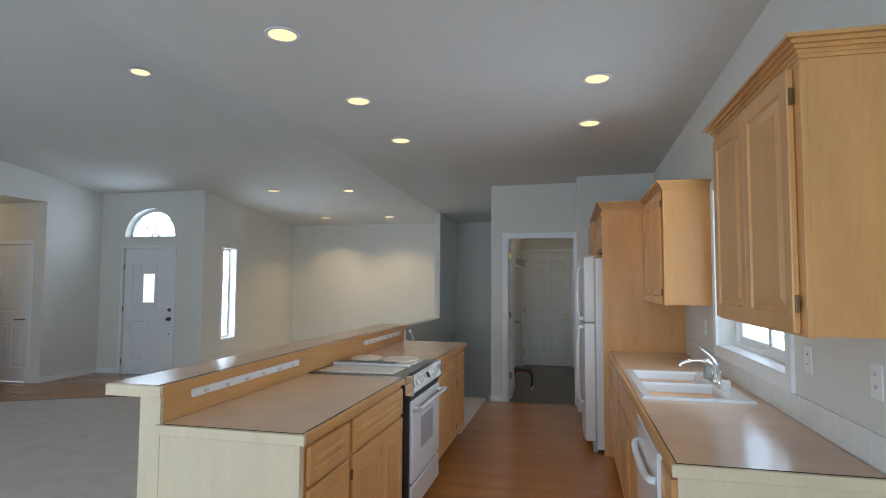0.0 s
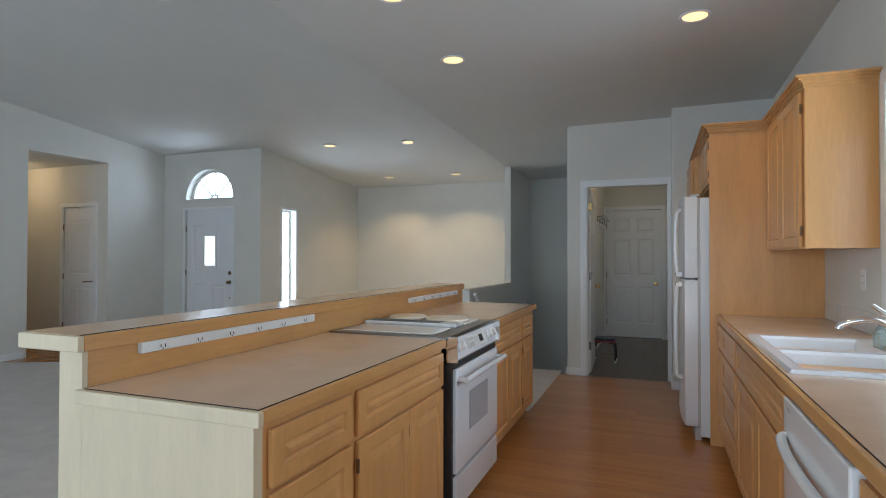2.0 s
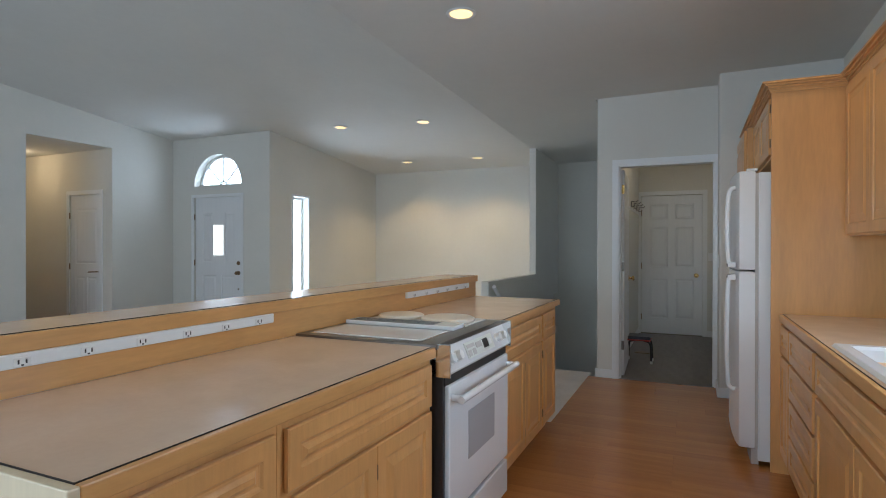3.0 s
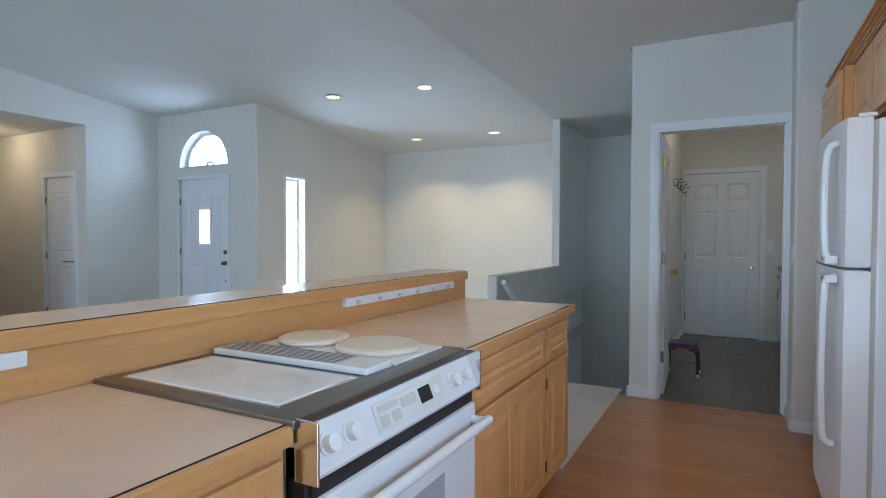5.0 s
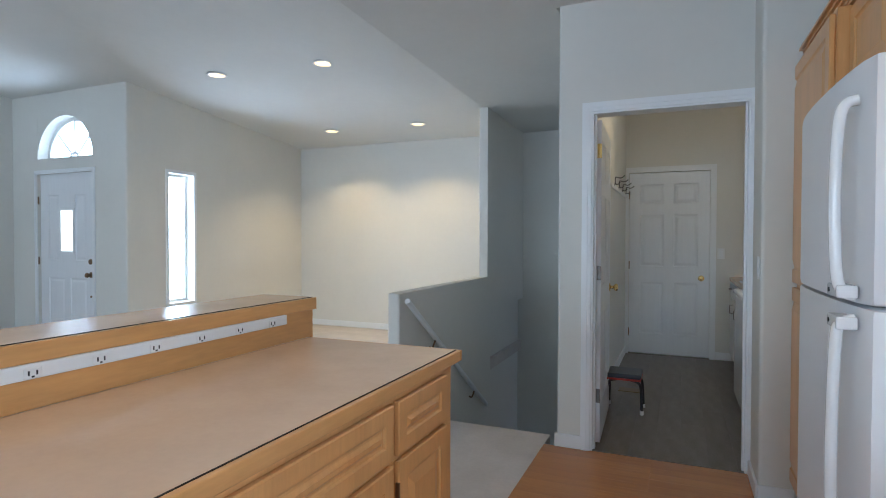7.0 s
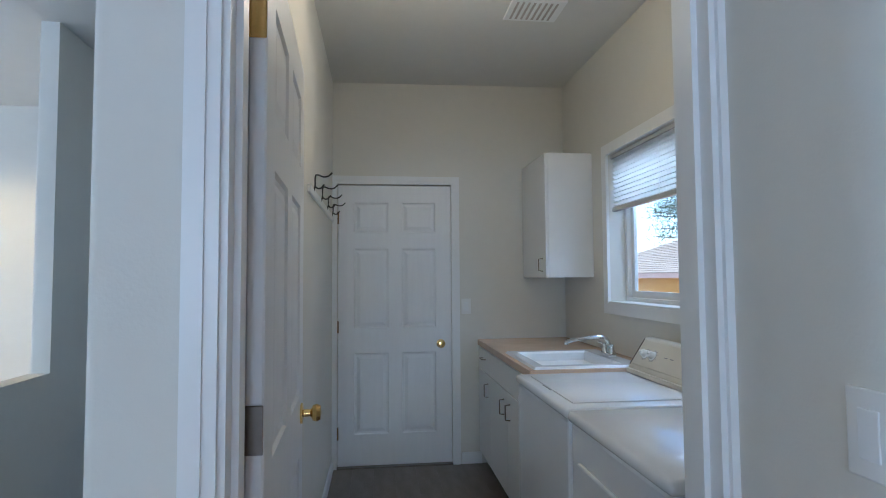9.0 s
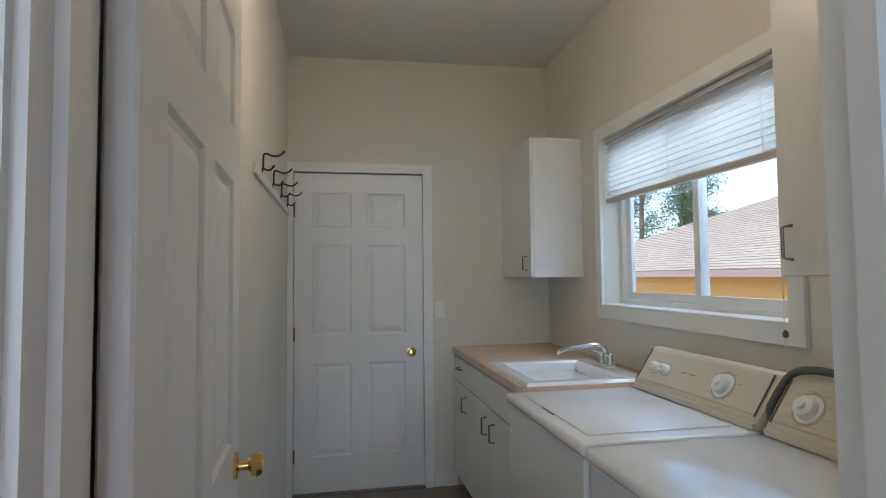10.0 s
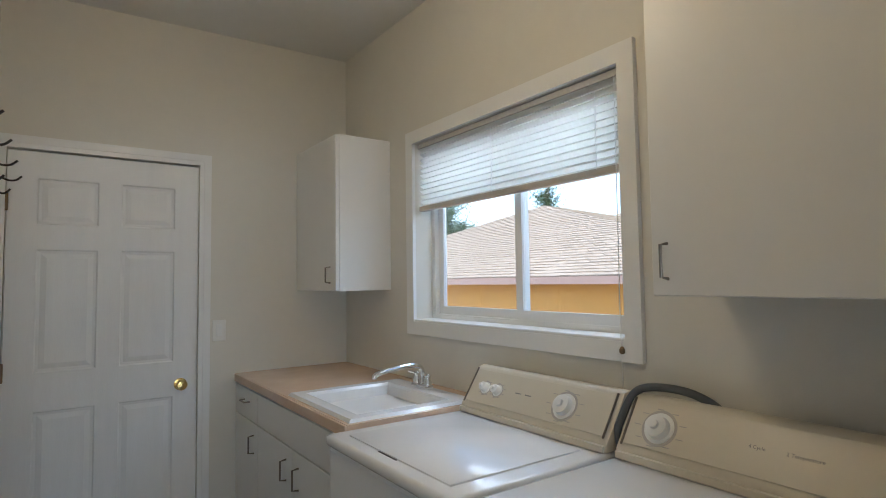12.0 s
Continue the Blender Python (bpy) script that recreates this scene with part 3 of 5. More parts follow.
# blind on the laundry window
b = thing("pleated_blind", "white pleated blind half lowered in the laundry window", "window blind", at=(LE + 0.03, 9.348, 2.08))
part("head_rail", box(LE + 0.01, LE + 0.05, 8.988, 10.255, 2.106, 2.132, 0.004), M_RING, b, "grey metal head rail")
bm = bmesh.new()
n = 22
rows = []
for k in range(n + 1):
    z = 2.106 - (2.106 - 1.802) * k / n
    x = LE + 0.03 + (0.011 if k % 2 else -0.011)
    rows.append((bm.verts.new((x, 8.988, z)), bm.verts.new((x, 10.25, z))))
for p, q in zip(rows, rows[1:]):
    bm.faces.new((p[0], p[1], q[1], q[0]))
bmesh.ops.solidify(bm, geom=list(bm.faces), thickness=0.0015)
part("pleated_fabric", bm, M_BLIND, b)
part("bottom_rail", box(LE + 0.015, LE + 0.047, 8.988, 10.255, 1.778, 1.804, 0.005), M_RING, b, "taupe bottom rail")
for y in (9.098, 9.668):
    part("ladder_cord", tube([(LE + 0.016, y, 2.08), (LE + 0.016, y, 1.80)], 0.0018, 6), M_PLASTIC, b)
part("pull_cord", tube(smooth_line([(LE - 0.006, 8.998, 2.1), (LE - 0.022, 8.988, 1.6), (LE - 0.024, 8.988, 1.16), (LE - 0.01, 8.985, 0.95)]), 0.0016, 6), M_PLASTIC, b)
part("cord_tassel", turned([(0.004, -0.012), (0.009, -0.008), (0.009, 0.004), (0.003, 0.012)], Matrix.Translation((LE - 0.024, 8.985, 1.185)), 12), M_BRONZE, b)

# ---- kitchen island ----
FX = -0.405   # cabinet face of the island, looks east
IS0, IS1 = 2.7639, 6.2174


def hinge_pair(parent, x, y, zs, material=M_BRONZE):
    for z in zs:
        part("hinge", box(x - 0.004, x + 0.008, y - 0.006, y + 0.006, z - 0.025, z + 0.025, 0.002, 1), material, parent)


def base_unit(name, label, y0, y1, x_front, x_back, face, fronts, group, z0=0.10, z1=0.875):
    """A base cabinet with toe kick; fronts are (kind, y0, y1, z0, z1)."""
    s = 1 if face is FACE_E else -1
    u = thing(name, label, "cabinet", group, at=((x_front + x_back) / 2, (y0 + y1) / 2, 0))
    part("body", box(x_front, x_back, y0, y1, z0, z1), M_MAPLE, u)
    part("toe_kick", box(x_front - s * 0.07, x_back, y0, y1, 0, z0), M_MAPLE, u, "recessed toe kick")
    for kind, a, b, c, e in fronts:
        p = part(kind, cab_front(b - a, e - c, at(x_front, a, c, face)), M_MAPLE, u)
        if kind == "cabinet_door":
            hinge_pair(p, x_front + s * 0.012, a - 0.003, (c + 0.08, e - 0.08))
    return u


base_unit("base_cabinet", "maple base cabinet with one drawer over a door", IS0, 3.2392, FX, -1.04, FACE_E,
          [("drawer_front", 2.8068, 3.2146, 0.70, 0.848), ("cabinet_door", 2.8068, 3.2146, 0.13, 0.675)], "island base cabinets")
base_unit("base_cabinet", "maple base cabinet with wide drawer over two doors", 3.2402, 4.0872, FX, -1.04, FACE_E,
          [("drawer_front", 3.2655, 4.0654, 0.70, 0.848), ("cabinet_door", 3.2655, 3.6719, 0.13, 0.675), ("cabinet_door", 3.6781, 4.0654, 0.13, 0.675)], "island base cabinets")
base_unit("base_cabinet", "maple base cabinet with wide drawer over two doors beside the range", 4.8793, 5.755, FX, -1.04, FACE_E,
          [("drawer_front", 4.9181, 5.7328, 0.70, 0.848), ("cabinet_door", 4.9181, 5.3443, 0.13, 0.675), ("cabinet_door", 5.3498, 5.7328, 0.13, 0.675)], "island base cabinets")
base_unit("base_cabinet", "narrow maple base cabinet with drawer and door", 5.7561, IS1 - 0.02, FX, -1.04, FACE_E,
          [("drawer_front", 5.7719, 6.1149, 0.70, 0.848), ("cabinet_door", 5.7719, 6.1149, 0.13, 0.675)], "island base cabinets")
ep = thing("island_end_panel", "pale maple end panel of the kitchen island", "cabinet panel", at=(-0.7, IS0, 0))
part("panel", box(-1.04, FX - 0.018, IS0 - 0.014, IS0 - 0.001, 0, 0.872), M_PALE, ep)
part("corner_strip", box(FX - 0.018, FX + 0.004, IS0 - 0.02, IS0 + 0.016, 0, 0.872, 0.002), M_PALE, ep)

ct = thing("island_countertop", "tan laminate worktop with maple edge on the island", "countertop", at=(-0.7, 3.4735, 0.88))
for a, b in ((2.7583, 4.092), (4.87, 6.232)):
    part("laminate_top", box(-1.043, -0.398, a, b, 0.8775, 0.915), M_LAM, ct)
    part("front_edge", box(-0.398, -0.38, a, b, 0.875, 0.9135, 0.003), M_MAPLE_H, ct, "maple edge strip")
for a, b in ((2.7583, 4.092), (4.87, 6.232)):
    part("seam", box(-0.3992, -0.397, a, b, 0.912, 0.9154), M_GAP, ct, "dark laminate seam")
part("seam", box(-1.043, -0.398, 2.7574, 2.7598, 0.912, 0.9154), M_GAP, ct)
part("laminate_top", box(-1.043, -1.038, 4.092, 4.87, 0.8775, 0.915), M_LAM, ct)
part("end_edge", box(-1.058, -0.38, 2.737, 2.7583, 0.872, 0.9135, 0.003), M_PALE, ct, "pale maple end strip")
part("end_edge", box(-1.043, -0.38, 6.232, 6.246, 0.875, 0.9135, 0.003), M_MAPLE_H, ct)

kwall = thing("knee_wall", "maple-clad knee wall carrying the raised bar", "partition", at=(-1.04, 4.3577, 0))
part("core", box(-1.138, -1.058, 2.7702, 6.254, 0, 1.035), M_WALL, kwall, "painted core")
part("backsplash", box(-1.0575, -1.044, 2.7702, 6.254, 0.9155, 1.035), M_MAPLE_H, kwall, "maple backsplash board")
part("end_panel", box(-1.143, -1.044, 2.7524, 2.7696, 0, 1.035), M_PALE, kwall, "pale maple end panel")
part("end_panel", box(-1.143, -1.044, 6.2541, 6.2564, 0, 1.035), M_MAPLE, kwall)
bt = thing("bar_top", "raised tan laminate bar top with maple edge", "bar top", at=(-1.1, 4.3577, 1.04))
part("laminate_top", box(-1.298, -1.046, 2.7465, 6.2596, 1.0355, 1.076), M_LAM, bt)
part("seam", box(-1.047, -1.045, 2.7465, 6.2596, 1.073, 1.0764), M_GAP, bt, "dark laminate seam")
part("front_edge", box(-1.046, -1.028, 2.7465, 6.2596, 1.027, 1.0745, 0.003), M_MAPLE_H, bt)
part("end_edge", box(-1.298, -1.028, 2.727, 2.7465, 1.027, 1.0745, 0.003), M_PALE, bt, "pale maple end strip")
part("end_edge", box(-1.298, -1.028, 6.2596, 6.262, 1.027, 1.0745, 0.003), M_MAPLE_H, bt)

for a, b, n in ((2.942, 3.94, 6), (5.089, 6.071, 6)):
    ps = thing("power_strip", "white plug-in outlet strip on the backsplash", "outlet strip", "outlet strips", at=(-1.043, a, 1.0))
    part("channel", box(-1.044, -1.024, a, b, 0.99, 1.0265, 0.003), M_PLASTIC, ps)
    for k in range(n):
        y = a + (k + 0.5) * (b - a) / n
        o = part("socket", box(-1.025, -1.0215, y - 0.02, y + 0.02, 0.992, 1.017, 0.002, 1), M_PLASTIC, ps)
        bm = bmesh.new()
        for dy in (-0.009, 0.009):
            bx(bm, -1.022, -1.0208, y + dy - 0.002, y + dy + 0.002, 1.0, 1.011)
        bx(bm, -1.022, -1.0208, y - 0.003, y + 0.003, 0.995, 0.999)
        part("slots", bm, M_BLACK, o)

# ---- range ----
RY0, RY1 = 4.098, 4.864
rg = thing("range", "white slide-in range with downdraft cooktop", "range", at=(-0.66, 4.455, 0))
part("body", box(-1.03, -0.41, RY0, RY1, 0.05, 0.905), M_APPL, rg)
# solid black strip in place of the shaded gap beside the oven door
part("side_gap", box(-0.41, -0.355, RY0, RY0 + 0.022, 0.10, 0.87, 0.003), M_BLACK, rg)
part("kick", box(-0.9, -0.45, RY0 + 0.03, RY1 - 0.03, 0, 0.05), M_BLACK, rg)
ck = part("cooktop", box(-1.036, -0.375, RY0 - 0.012, RY1 + 0.012, 0.905, 0.925, 0.004), M_STEEL, rg, "stainless cooktop rim")
part("cartridge_rim", box(-0.993, -0.462, RY0 + 0.037, RY0 + 0.313, 0.9235, 0.927, 0.002), M_CHROME, ck, "bright metal cartridge rim")
sl = part("glass_cartridge", box(-0.985, -0.47, RY0 + 0.045, RY0 + 0.305, 0.924, 0.929, 0.002), M_APPL, ck, "white glass twin burner cartridge")
for cx in (-0.855, -0.60):
    bm = bmesh.new()
    for k in range(40):
        a = 2 * math.pi * k / 40
        q = [(0.05, -0.03), (0.078, -0.03), (0.078, 0.03), (0.05, 0.03)]
        bm.faces.new([bm.verts.new((cx + r * math.cos(a + t), RY0 + 0.175 + r * math.sin(a + t), 0.9297)) for r, t in q])
    part("burner_print", bm, M_PRINT, ck, "grey printed burner ring")
gr = part("vent_grille", box(-1.018, -0.452, RY0 + 0.335, RY0 + 0.455, 0.925, 0.944, 0.004), M_APPL, ck, "white slatted downdraft grille")
for k in range(8):
    y = RY0 + 0.347 + k * 0.0135
    part("grille_slot", box(-1.0, -0.56, y, y + 0.0055, 0.9435, 0.9448), M_HOSE, gr)
part("coil_cartridge", box(-1.0, -0.45, RY0 + 0.465, RY1 - 0.02, 0.924, 0.931, 0.003), M_APPL, ck)
for cx, cy, r in ((-0.865, RY0 + 0.615, 0.115), (-0.60, RY0 + 0.605, 0.13)):
    cv = tagged(link("burner_cover", turned([(r - 0.004, 0), (r + 0.003, 0.008), (r + 0.002, 0.015), (r - 0.004, 0.018), (r - 0.010, 0.0205), (r - 0.03, 0.021), (0, 0.0215)], Matrix.Translation((cx, cy, 0.9312)), 48), M_BISQ, True),
                "round cream enamel burner cover on the cooktop", "burner cover", "burner covers")
# sloped control panel
bm = bmesh.new()
sec = [(-0.41, 0.905), (-0.372, 0.905), (-0.334, 0.815), (-0.338, 0.806), (-0.41, 0.806)]
a = [bm.verts.new((x, RY0, z)) for x, z in sec]
b = [bm.verts.new((x, RY1, z)) for x, z in sec]
bm.faces.new(a)
bm.faces.new(b)
for i in range(5):
    bm.faces.new((a[i], a[(i + 1) % 5], b[(i + 1) % 5], b[i]))
cp = part("control_panel", bm, M_APPL, rg, "white sloped control panel")
tilt = math.atan2(0.038, 0.09)
PAN = Matrix.Translation((-0.353, RY0, 0.860)) @ Matrix.Rotation(-tilt, 4, "Y") @ FACE_E
for y in (0.06, 0.135, 0.62, 0.695):
    part("control_knob", turned([(0.024, 0), (0.024, 0.004), (0.019, 0.006), (0.018, 0.024), (0.0, 0.026)], PAN @ Matrix.Translation((y, 0, 0)), 24), M_PLASTIC, cp, "white knob", True)
part("display_bezel", box(0.23, 0.56, -0.034, 0.034, 0, 0.003, 0.001, 1), M_BEZEL, cp).data.transform(PAN)
part("display", box(0.43, 0.49, -0.018, 0.022, 0.003, 0.0045), M_BLACK, cp, "black clock display").data.transform(PAN)
for a, b, c, e in ((0.245, 0.33, 0.008, 0.024), (0.245, 0.28, -0.026, 0.0), (0.295, 0.33, -0.026, 0.0), (0.345, 0.415, -0.005, 0.02), (0.505, 0.535, -0.012, 0.012)):
    part("key_pad", box(a, b, c, e, 0.003, 0.0042), M_PRINT if a < 0.5 else M_PLASTIC, cp).data.transform(PAN)
for y in (RY0 - 0.004, RY1 - 0.008):
    part("corner_trim", box(-0.385, -0.324, y + 0.003, y + 0.009, 0.80, 0.926, 0.002), M_CHROME, rg, "chrome corner trim")
part("door_gap", box(-0.40, -0.35, RY0 + 0.01, RY1 - 0.01, 0.765, 0.806), M_BLACK, rg)
od = part("oven_door", box(-0.40, -0.338, RY0 + 0.026, RY1 - 0.006, 0.255, 0.765, 0.008), M_APPL, rg, "white oven door")
part("oven_window", box(-0.339, -0.3355, RY0 + 0.22, RY1 - 0.22, 0.42, 0.62, 0.001, 1), M_OVEN, od, "grey oven window")
hd = part("oven_handle", tube([(-0.292, RY0 + 0.03, 0.715), (-0.292, RY1 - 0.01, 0.715)], 0.015, 14), M_APPL, od, "white bar handle", True)
for y in (RY0 + 0.05, RY1 - 0.03):
    part("handle_post", cyl(0.014, 0.06, at(-0.315, y, 0.715, FACE_E)), M_APPL, hd)
part("drawer", box(-0.40, -0.34, RY0 + 0.026, RY1 - 0.006, 0.075, 0.235, 0.006), M_APPL, rg, "white storage drawer")
part("drawer_gap", box(-0.40, -0.36, RY0 + 0.026, RY1 - 0.006, 0.235, 0.255), M_BLACK, rg)

# ---- kitchen east run ----
RX = 0.98
G2 = "east base cabinets"
base_unit("base_cabinet", "narrow maple end cabinet beside the dishwasher", 2.7353, 2.9931, RX, EW - 0.003, FACE_W, [("drawer_front", 2.7595, 2.9769, 0.70, 0.848), ("cabinet_door", 2.7595, 2.9769, 0.13, 0.675)], G2)
base_unit("sink_cabinet", "maple sink cabinet with false drawer over two doors", 3.6748, 4.9158, RX, EW - 0.003, FACE_W,
          [("drawer_front", 3.7023, 4.8858, 0.70, 0.848), ("cabinet_door", 3.7023, 4.2783, 0.13, 0.675), ("cabinet_door", 4.2904, 4.8858, 0.13, 0.675)], G2)
base_unit("drawer_cabinet", "maple cabinet with stacked drawers", 4.9172, 5.5801, RX, EW - 0.003, FACE_W,
          [("drawer_front", 4.949, 5.5562, 0.70, 0.848), ("drawer_front", 4.949, 5.5562, 0.515, 0.675), ("drawer_front", 4.949, 5.5562, 0.325, 0.49), ("drawer_front", 4.949, 5.5562, 0.13, 0.30)], G2)
base_unit("base_cabinet", "maple base cabinet with drawer and door by the refrigerator", 5.5806, 5.875, RX, EW - 0.003, FACE_W,
          [("drawer_front", 5.5928, 5.8607, 0.70, 0.848), ("cabinet_door", 5.5928, 5.8607, 0.13, 0.675)], G2)
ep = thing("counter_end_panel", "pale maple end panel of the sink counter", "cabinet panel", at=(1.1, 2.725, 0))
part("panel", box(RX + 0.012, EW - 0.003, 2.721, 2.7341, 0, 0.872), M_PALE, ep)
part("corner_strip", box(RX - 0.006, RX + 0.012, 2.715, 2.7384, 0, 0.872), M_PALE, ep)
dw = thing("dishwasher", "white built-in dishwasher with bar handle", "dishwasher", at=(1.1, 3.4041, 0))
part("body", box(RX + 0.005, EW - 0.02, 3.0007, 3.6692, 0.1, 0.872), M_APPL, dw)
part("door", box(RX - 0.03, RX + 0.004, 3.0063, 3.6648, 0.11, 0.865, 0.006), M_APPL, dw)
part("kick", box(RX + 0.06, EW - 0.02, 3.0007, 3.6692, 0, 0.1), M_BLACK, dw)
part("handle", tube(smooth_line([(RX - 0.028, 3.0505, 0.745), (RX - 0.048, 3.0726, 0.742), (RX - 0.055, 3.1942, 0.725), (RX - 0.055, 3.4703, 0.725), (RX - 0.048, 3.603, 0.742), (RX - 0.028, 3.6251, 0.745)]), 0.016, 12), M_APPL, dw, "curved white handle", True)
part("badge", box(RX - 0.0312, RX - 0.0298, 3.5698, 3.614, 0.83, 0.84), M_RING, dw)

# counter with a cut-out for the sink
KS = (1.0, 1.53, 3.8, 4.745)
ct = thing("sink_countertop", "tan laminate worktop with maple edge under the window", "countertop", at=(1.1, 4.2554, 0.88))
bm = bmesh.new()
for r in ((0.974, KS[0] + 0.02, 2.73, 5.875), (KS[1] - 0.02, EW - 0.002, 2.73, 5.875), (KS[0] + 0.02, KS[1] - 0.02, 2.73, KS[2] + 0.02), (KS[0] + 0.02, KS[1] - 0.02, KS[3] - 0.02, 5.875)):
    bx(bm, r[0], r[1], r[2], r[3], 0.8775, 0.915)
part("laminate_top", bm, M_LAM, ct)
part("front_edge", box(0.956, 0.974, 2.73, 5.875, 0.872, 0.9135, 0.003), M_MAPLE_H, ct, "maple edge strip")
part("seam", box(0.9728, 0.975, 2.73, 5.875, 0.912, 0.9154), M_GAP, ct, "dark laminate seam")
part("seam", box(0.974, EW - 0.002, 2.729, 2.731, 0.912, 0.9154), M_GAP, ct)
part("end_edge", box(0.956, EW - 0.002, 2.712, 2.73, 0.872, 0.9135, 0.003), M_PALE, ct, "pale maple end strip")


def basin(bm, x0, x1, y0, y1, z, depth, t=0.012):
    """An open bowl with sloping sides."""
    rings = [((x0, y0, x1, y1), z), ((x0 + 0.008, y0 + 0.008, x1 - 0.008, y1 - 0.008), z - 0.012), ((x0 + 0.03, y0 + 0.03, x1 - 0.03, y1 - 0.03), z - depth + 0.02), ((x0 + 0.06, y0 + 0.06, x1 - 0.06, y1 - 0.06), z - depth)]
    last = None
    for (a, b, c, d), h in rings:
        vs = [bm.verts.new(p) for p in ((a, b, h), (c, b, h), (c, d, h), (a, d, h))]
        if last:
            for i in range(4):
                bm.faces.new((last[i], last[(i + 1) % 4], vs[(i + 1) % 4], vs[i]))
        last = vs
    bm.faces.new(last)


def sink_rim(x0, x1, y0, y1, bowls, z, h=0.012):
    bm = bmesh.new()
    xs = sorted({x0, x1, *(v for b in bowls for v in b[:2])})
    ys = sorted({y0, y1, *(v for b in bowls for v in b[2:])})
    for a, b in zip(xs, xs[1:]):
        for c, d in zip(ys, ys[1:]):
            if not any(w[0] - 1e-6 <= a and b <= w[1] + 1e-6 and w[2] - 1e-6 <= c and d <= w[3] + 1e-6 for w in bowls):
                bm.faces.new([bm.verts.new(p) for p in ((a, c, z + h), (b, c, z + h), (b, d, z + h), (a, d, z + h))])
    e = 0.01
    lo = [(x0 - e, y0 - e), (x1 + e, y0 - e), (x1 + e, y1 + e), (x0 - e, y1 + e)]
    hi = [(x0, y0), (x1, y0), (x1, y1), (x0, y1)]
    for i in range(4):
        j = (i + 1) % 4
        bm.faces.new([bm.verts.new(p) for p in ((*lo[i], z), (*lo[j], z), (*hi[j], z + h), (*hi[i], z + h))])
    return bm


sk = thing("kitchen_sink", "white double-bowl drop-in kitchen sink", "sink", at=(1.1, 4.2554, 0.915))
bowls = [(KS[0] + 0.04, KS[1] - 0.09, KS[2] + 0.04, 4.2554), (KS[0] + 0.04, KS[1] - 0.09, 4.301, KS[3] - 0.04)]
part("rim", sink_rim(*KS, bowls, 0.9155), M_PORC, sk)
for b in bowls:
    bm = bmesh.new()
    basin(bm, *b, 0.9275, 0.17)
    part("bowl", bm, M_PORC, sk)


def two_handle_faucet(name, label, x, y, z, reach, rise, hw):
    """A deck faucet at the wall side, its spout towards -x."""
    f = thing(name, label, "faucet", at=(x, y, z))
    part("deck_plate", box(x - 0.025, x + 0.025, y - hw, y + hw, z, z + 0.018, 0.006), M_CHROME, f, smooth=True)
    part("spout", tube(smooth_line([(x, y, z + 0.01), (x, y, z + rise * 0.75), (x - reach * 0.2, y, z + rise), (x - reach * 0.7, y, z + rise * 0.92), (x - reach, y, z + rise * 0.78), (x - reach * 1.03, y, z + rise * 0.62)]), 0.0115, 12), M_CHROME, f, smooth=True)
    for s in (-1, 1):
        h = part("valve", turned([(0.02, 0.0), (0.02, 0.02), (0.014, 0.03), (0.016, 0.05), (0.01, 0.056), (0, 0.057)], Matrix.Translation((x, y + s * hw * 0.75, z + 0.012)), 16), M_CHROME, f, smooth=True)
        part("lever", tube([(x, y + s * hw * 0.75, z + 0.06), (x - 0.035, y + s * (hw * 0.75 + 0.02), z + 0.072)], 0.006, 8), M_CHROME, h)
    return f


f = thing("kitchen_faucet", "chrome single-lever kitchen faucet", "faucet", at=(1.28, 4.3123, 0.9275))
part("deck_plate", box(1.443, 1.493, 4.1985, 4.4262, 0.928, 0.94, 0.006), M_CHROME, f, smooth=True)
part("body", turned([(0.03, 0), (0.03, 0.012), (0.024, 0.02), (0.025, 0.09), (0.02, 0.105), (0, 0.11)], Matrix.Translation((1.468, 4.3123, 0.938)), 20), M_CHROME, f, smooth=True)
part("spout", tube(smooth_line([(1.468, 4.3123, 1.0), (1.43, 4.318, 1.045), (1.36, 4.3294, 1.055), (1.29, 4.3408, 1.035), (1.278, 4.3431, 1.015)]), 0.013, 12), M_CHROME, f, smooth=True)
part("lever", tube(smooth_line([(1.468, 4.3123, 1.04), (1.45, 4.3237, 1.07), (1.40, 4.3579, 1.115)]), 0.009, 10), M_CHROME, f, smooth=True)
part("side_spray", turned([(0.018, 0), (0.018, 0.02), (0.013, 0.03), (0.015, 0.065), (0.009, 0.075), (0, 0.076)], Matrix.Translation((1.465, 4.2156, 0.938)), 16), M_CHROME, f, smooth=True)
bt2 = thing("soap_bottle", "small clear plastic soap bottle by the faucet", "bottle", at=(1.46, 4.4661, 0.9275))
part("bottle", turned([(0.026, 0), (0.028, 0.01), (0.028, 0.06), (0.018, 0.08), (0.01, 0.09), (0.01, 0.1)], Matrix.Translation((1.46, 4.4661, 0.928)), 20), M_CLEAR, bt2, smooth=True)
part("cap", cyl(0.012, 0.02, Matrix.Translation((1.46, 4.4661, 1.038)), 16, bev=0.003), M_PLASTIC, bt2)
tagged(link("air_gap_cap", turned([(0.024, 0), (0.026, 0.008), (0.026, 0.045), (0.022, 0.052), (0, 0.053)], Matrix.Translation((1.465, 4.096, 0.928)), 24), M_PLASTIC, True), "white round air gap cap on the sink", "sink fitting")


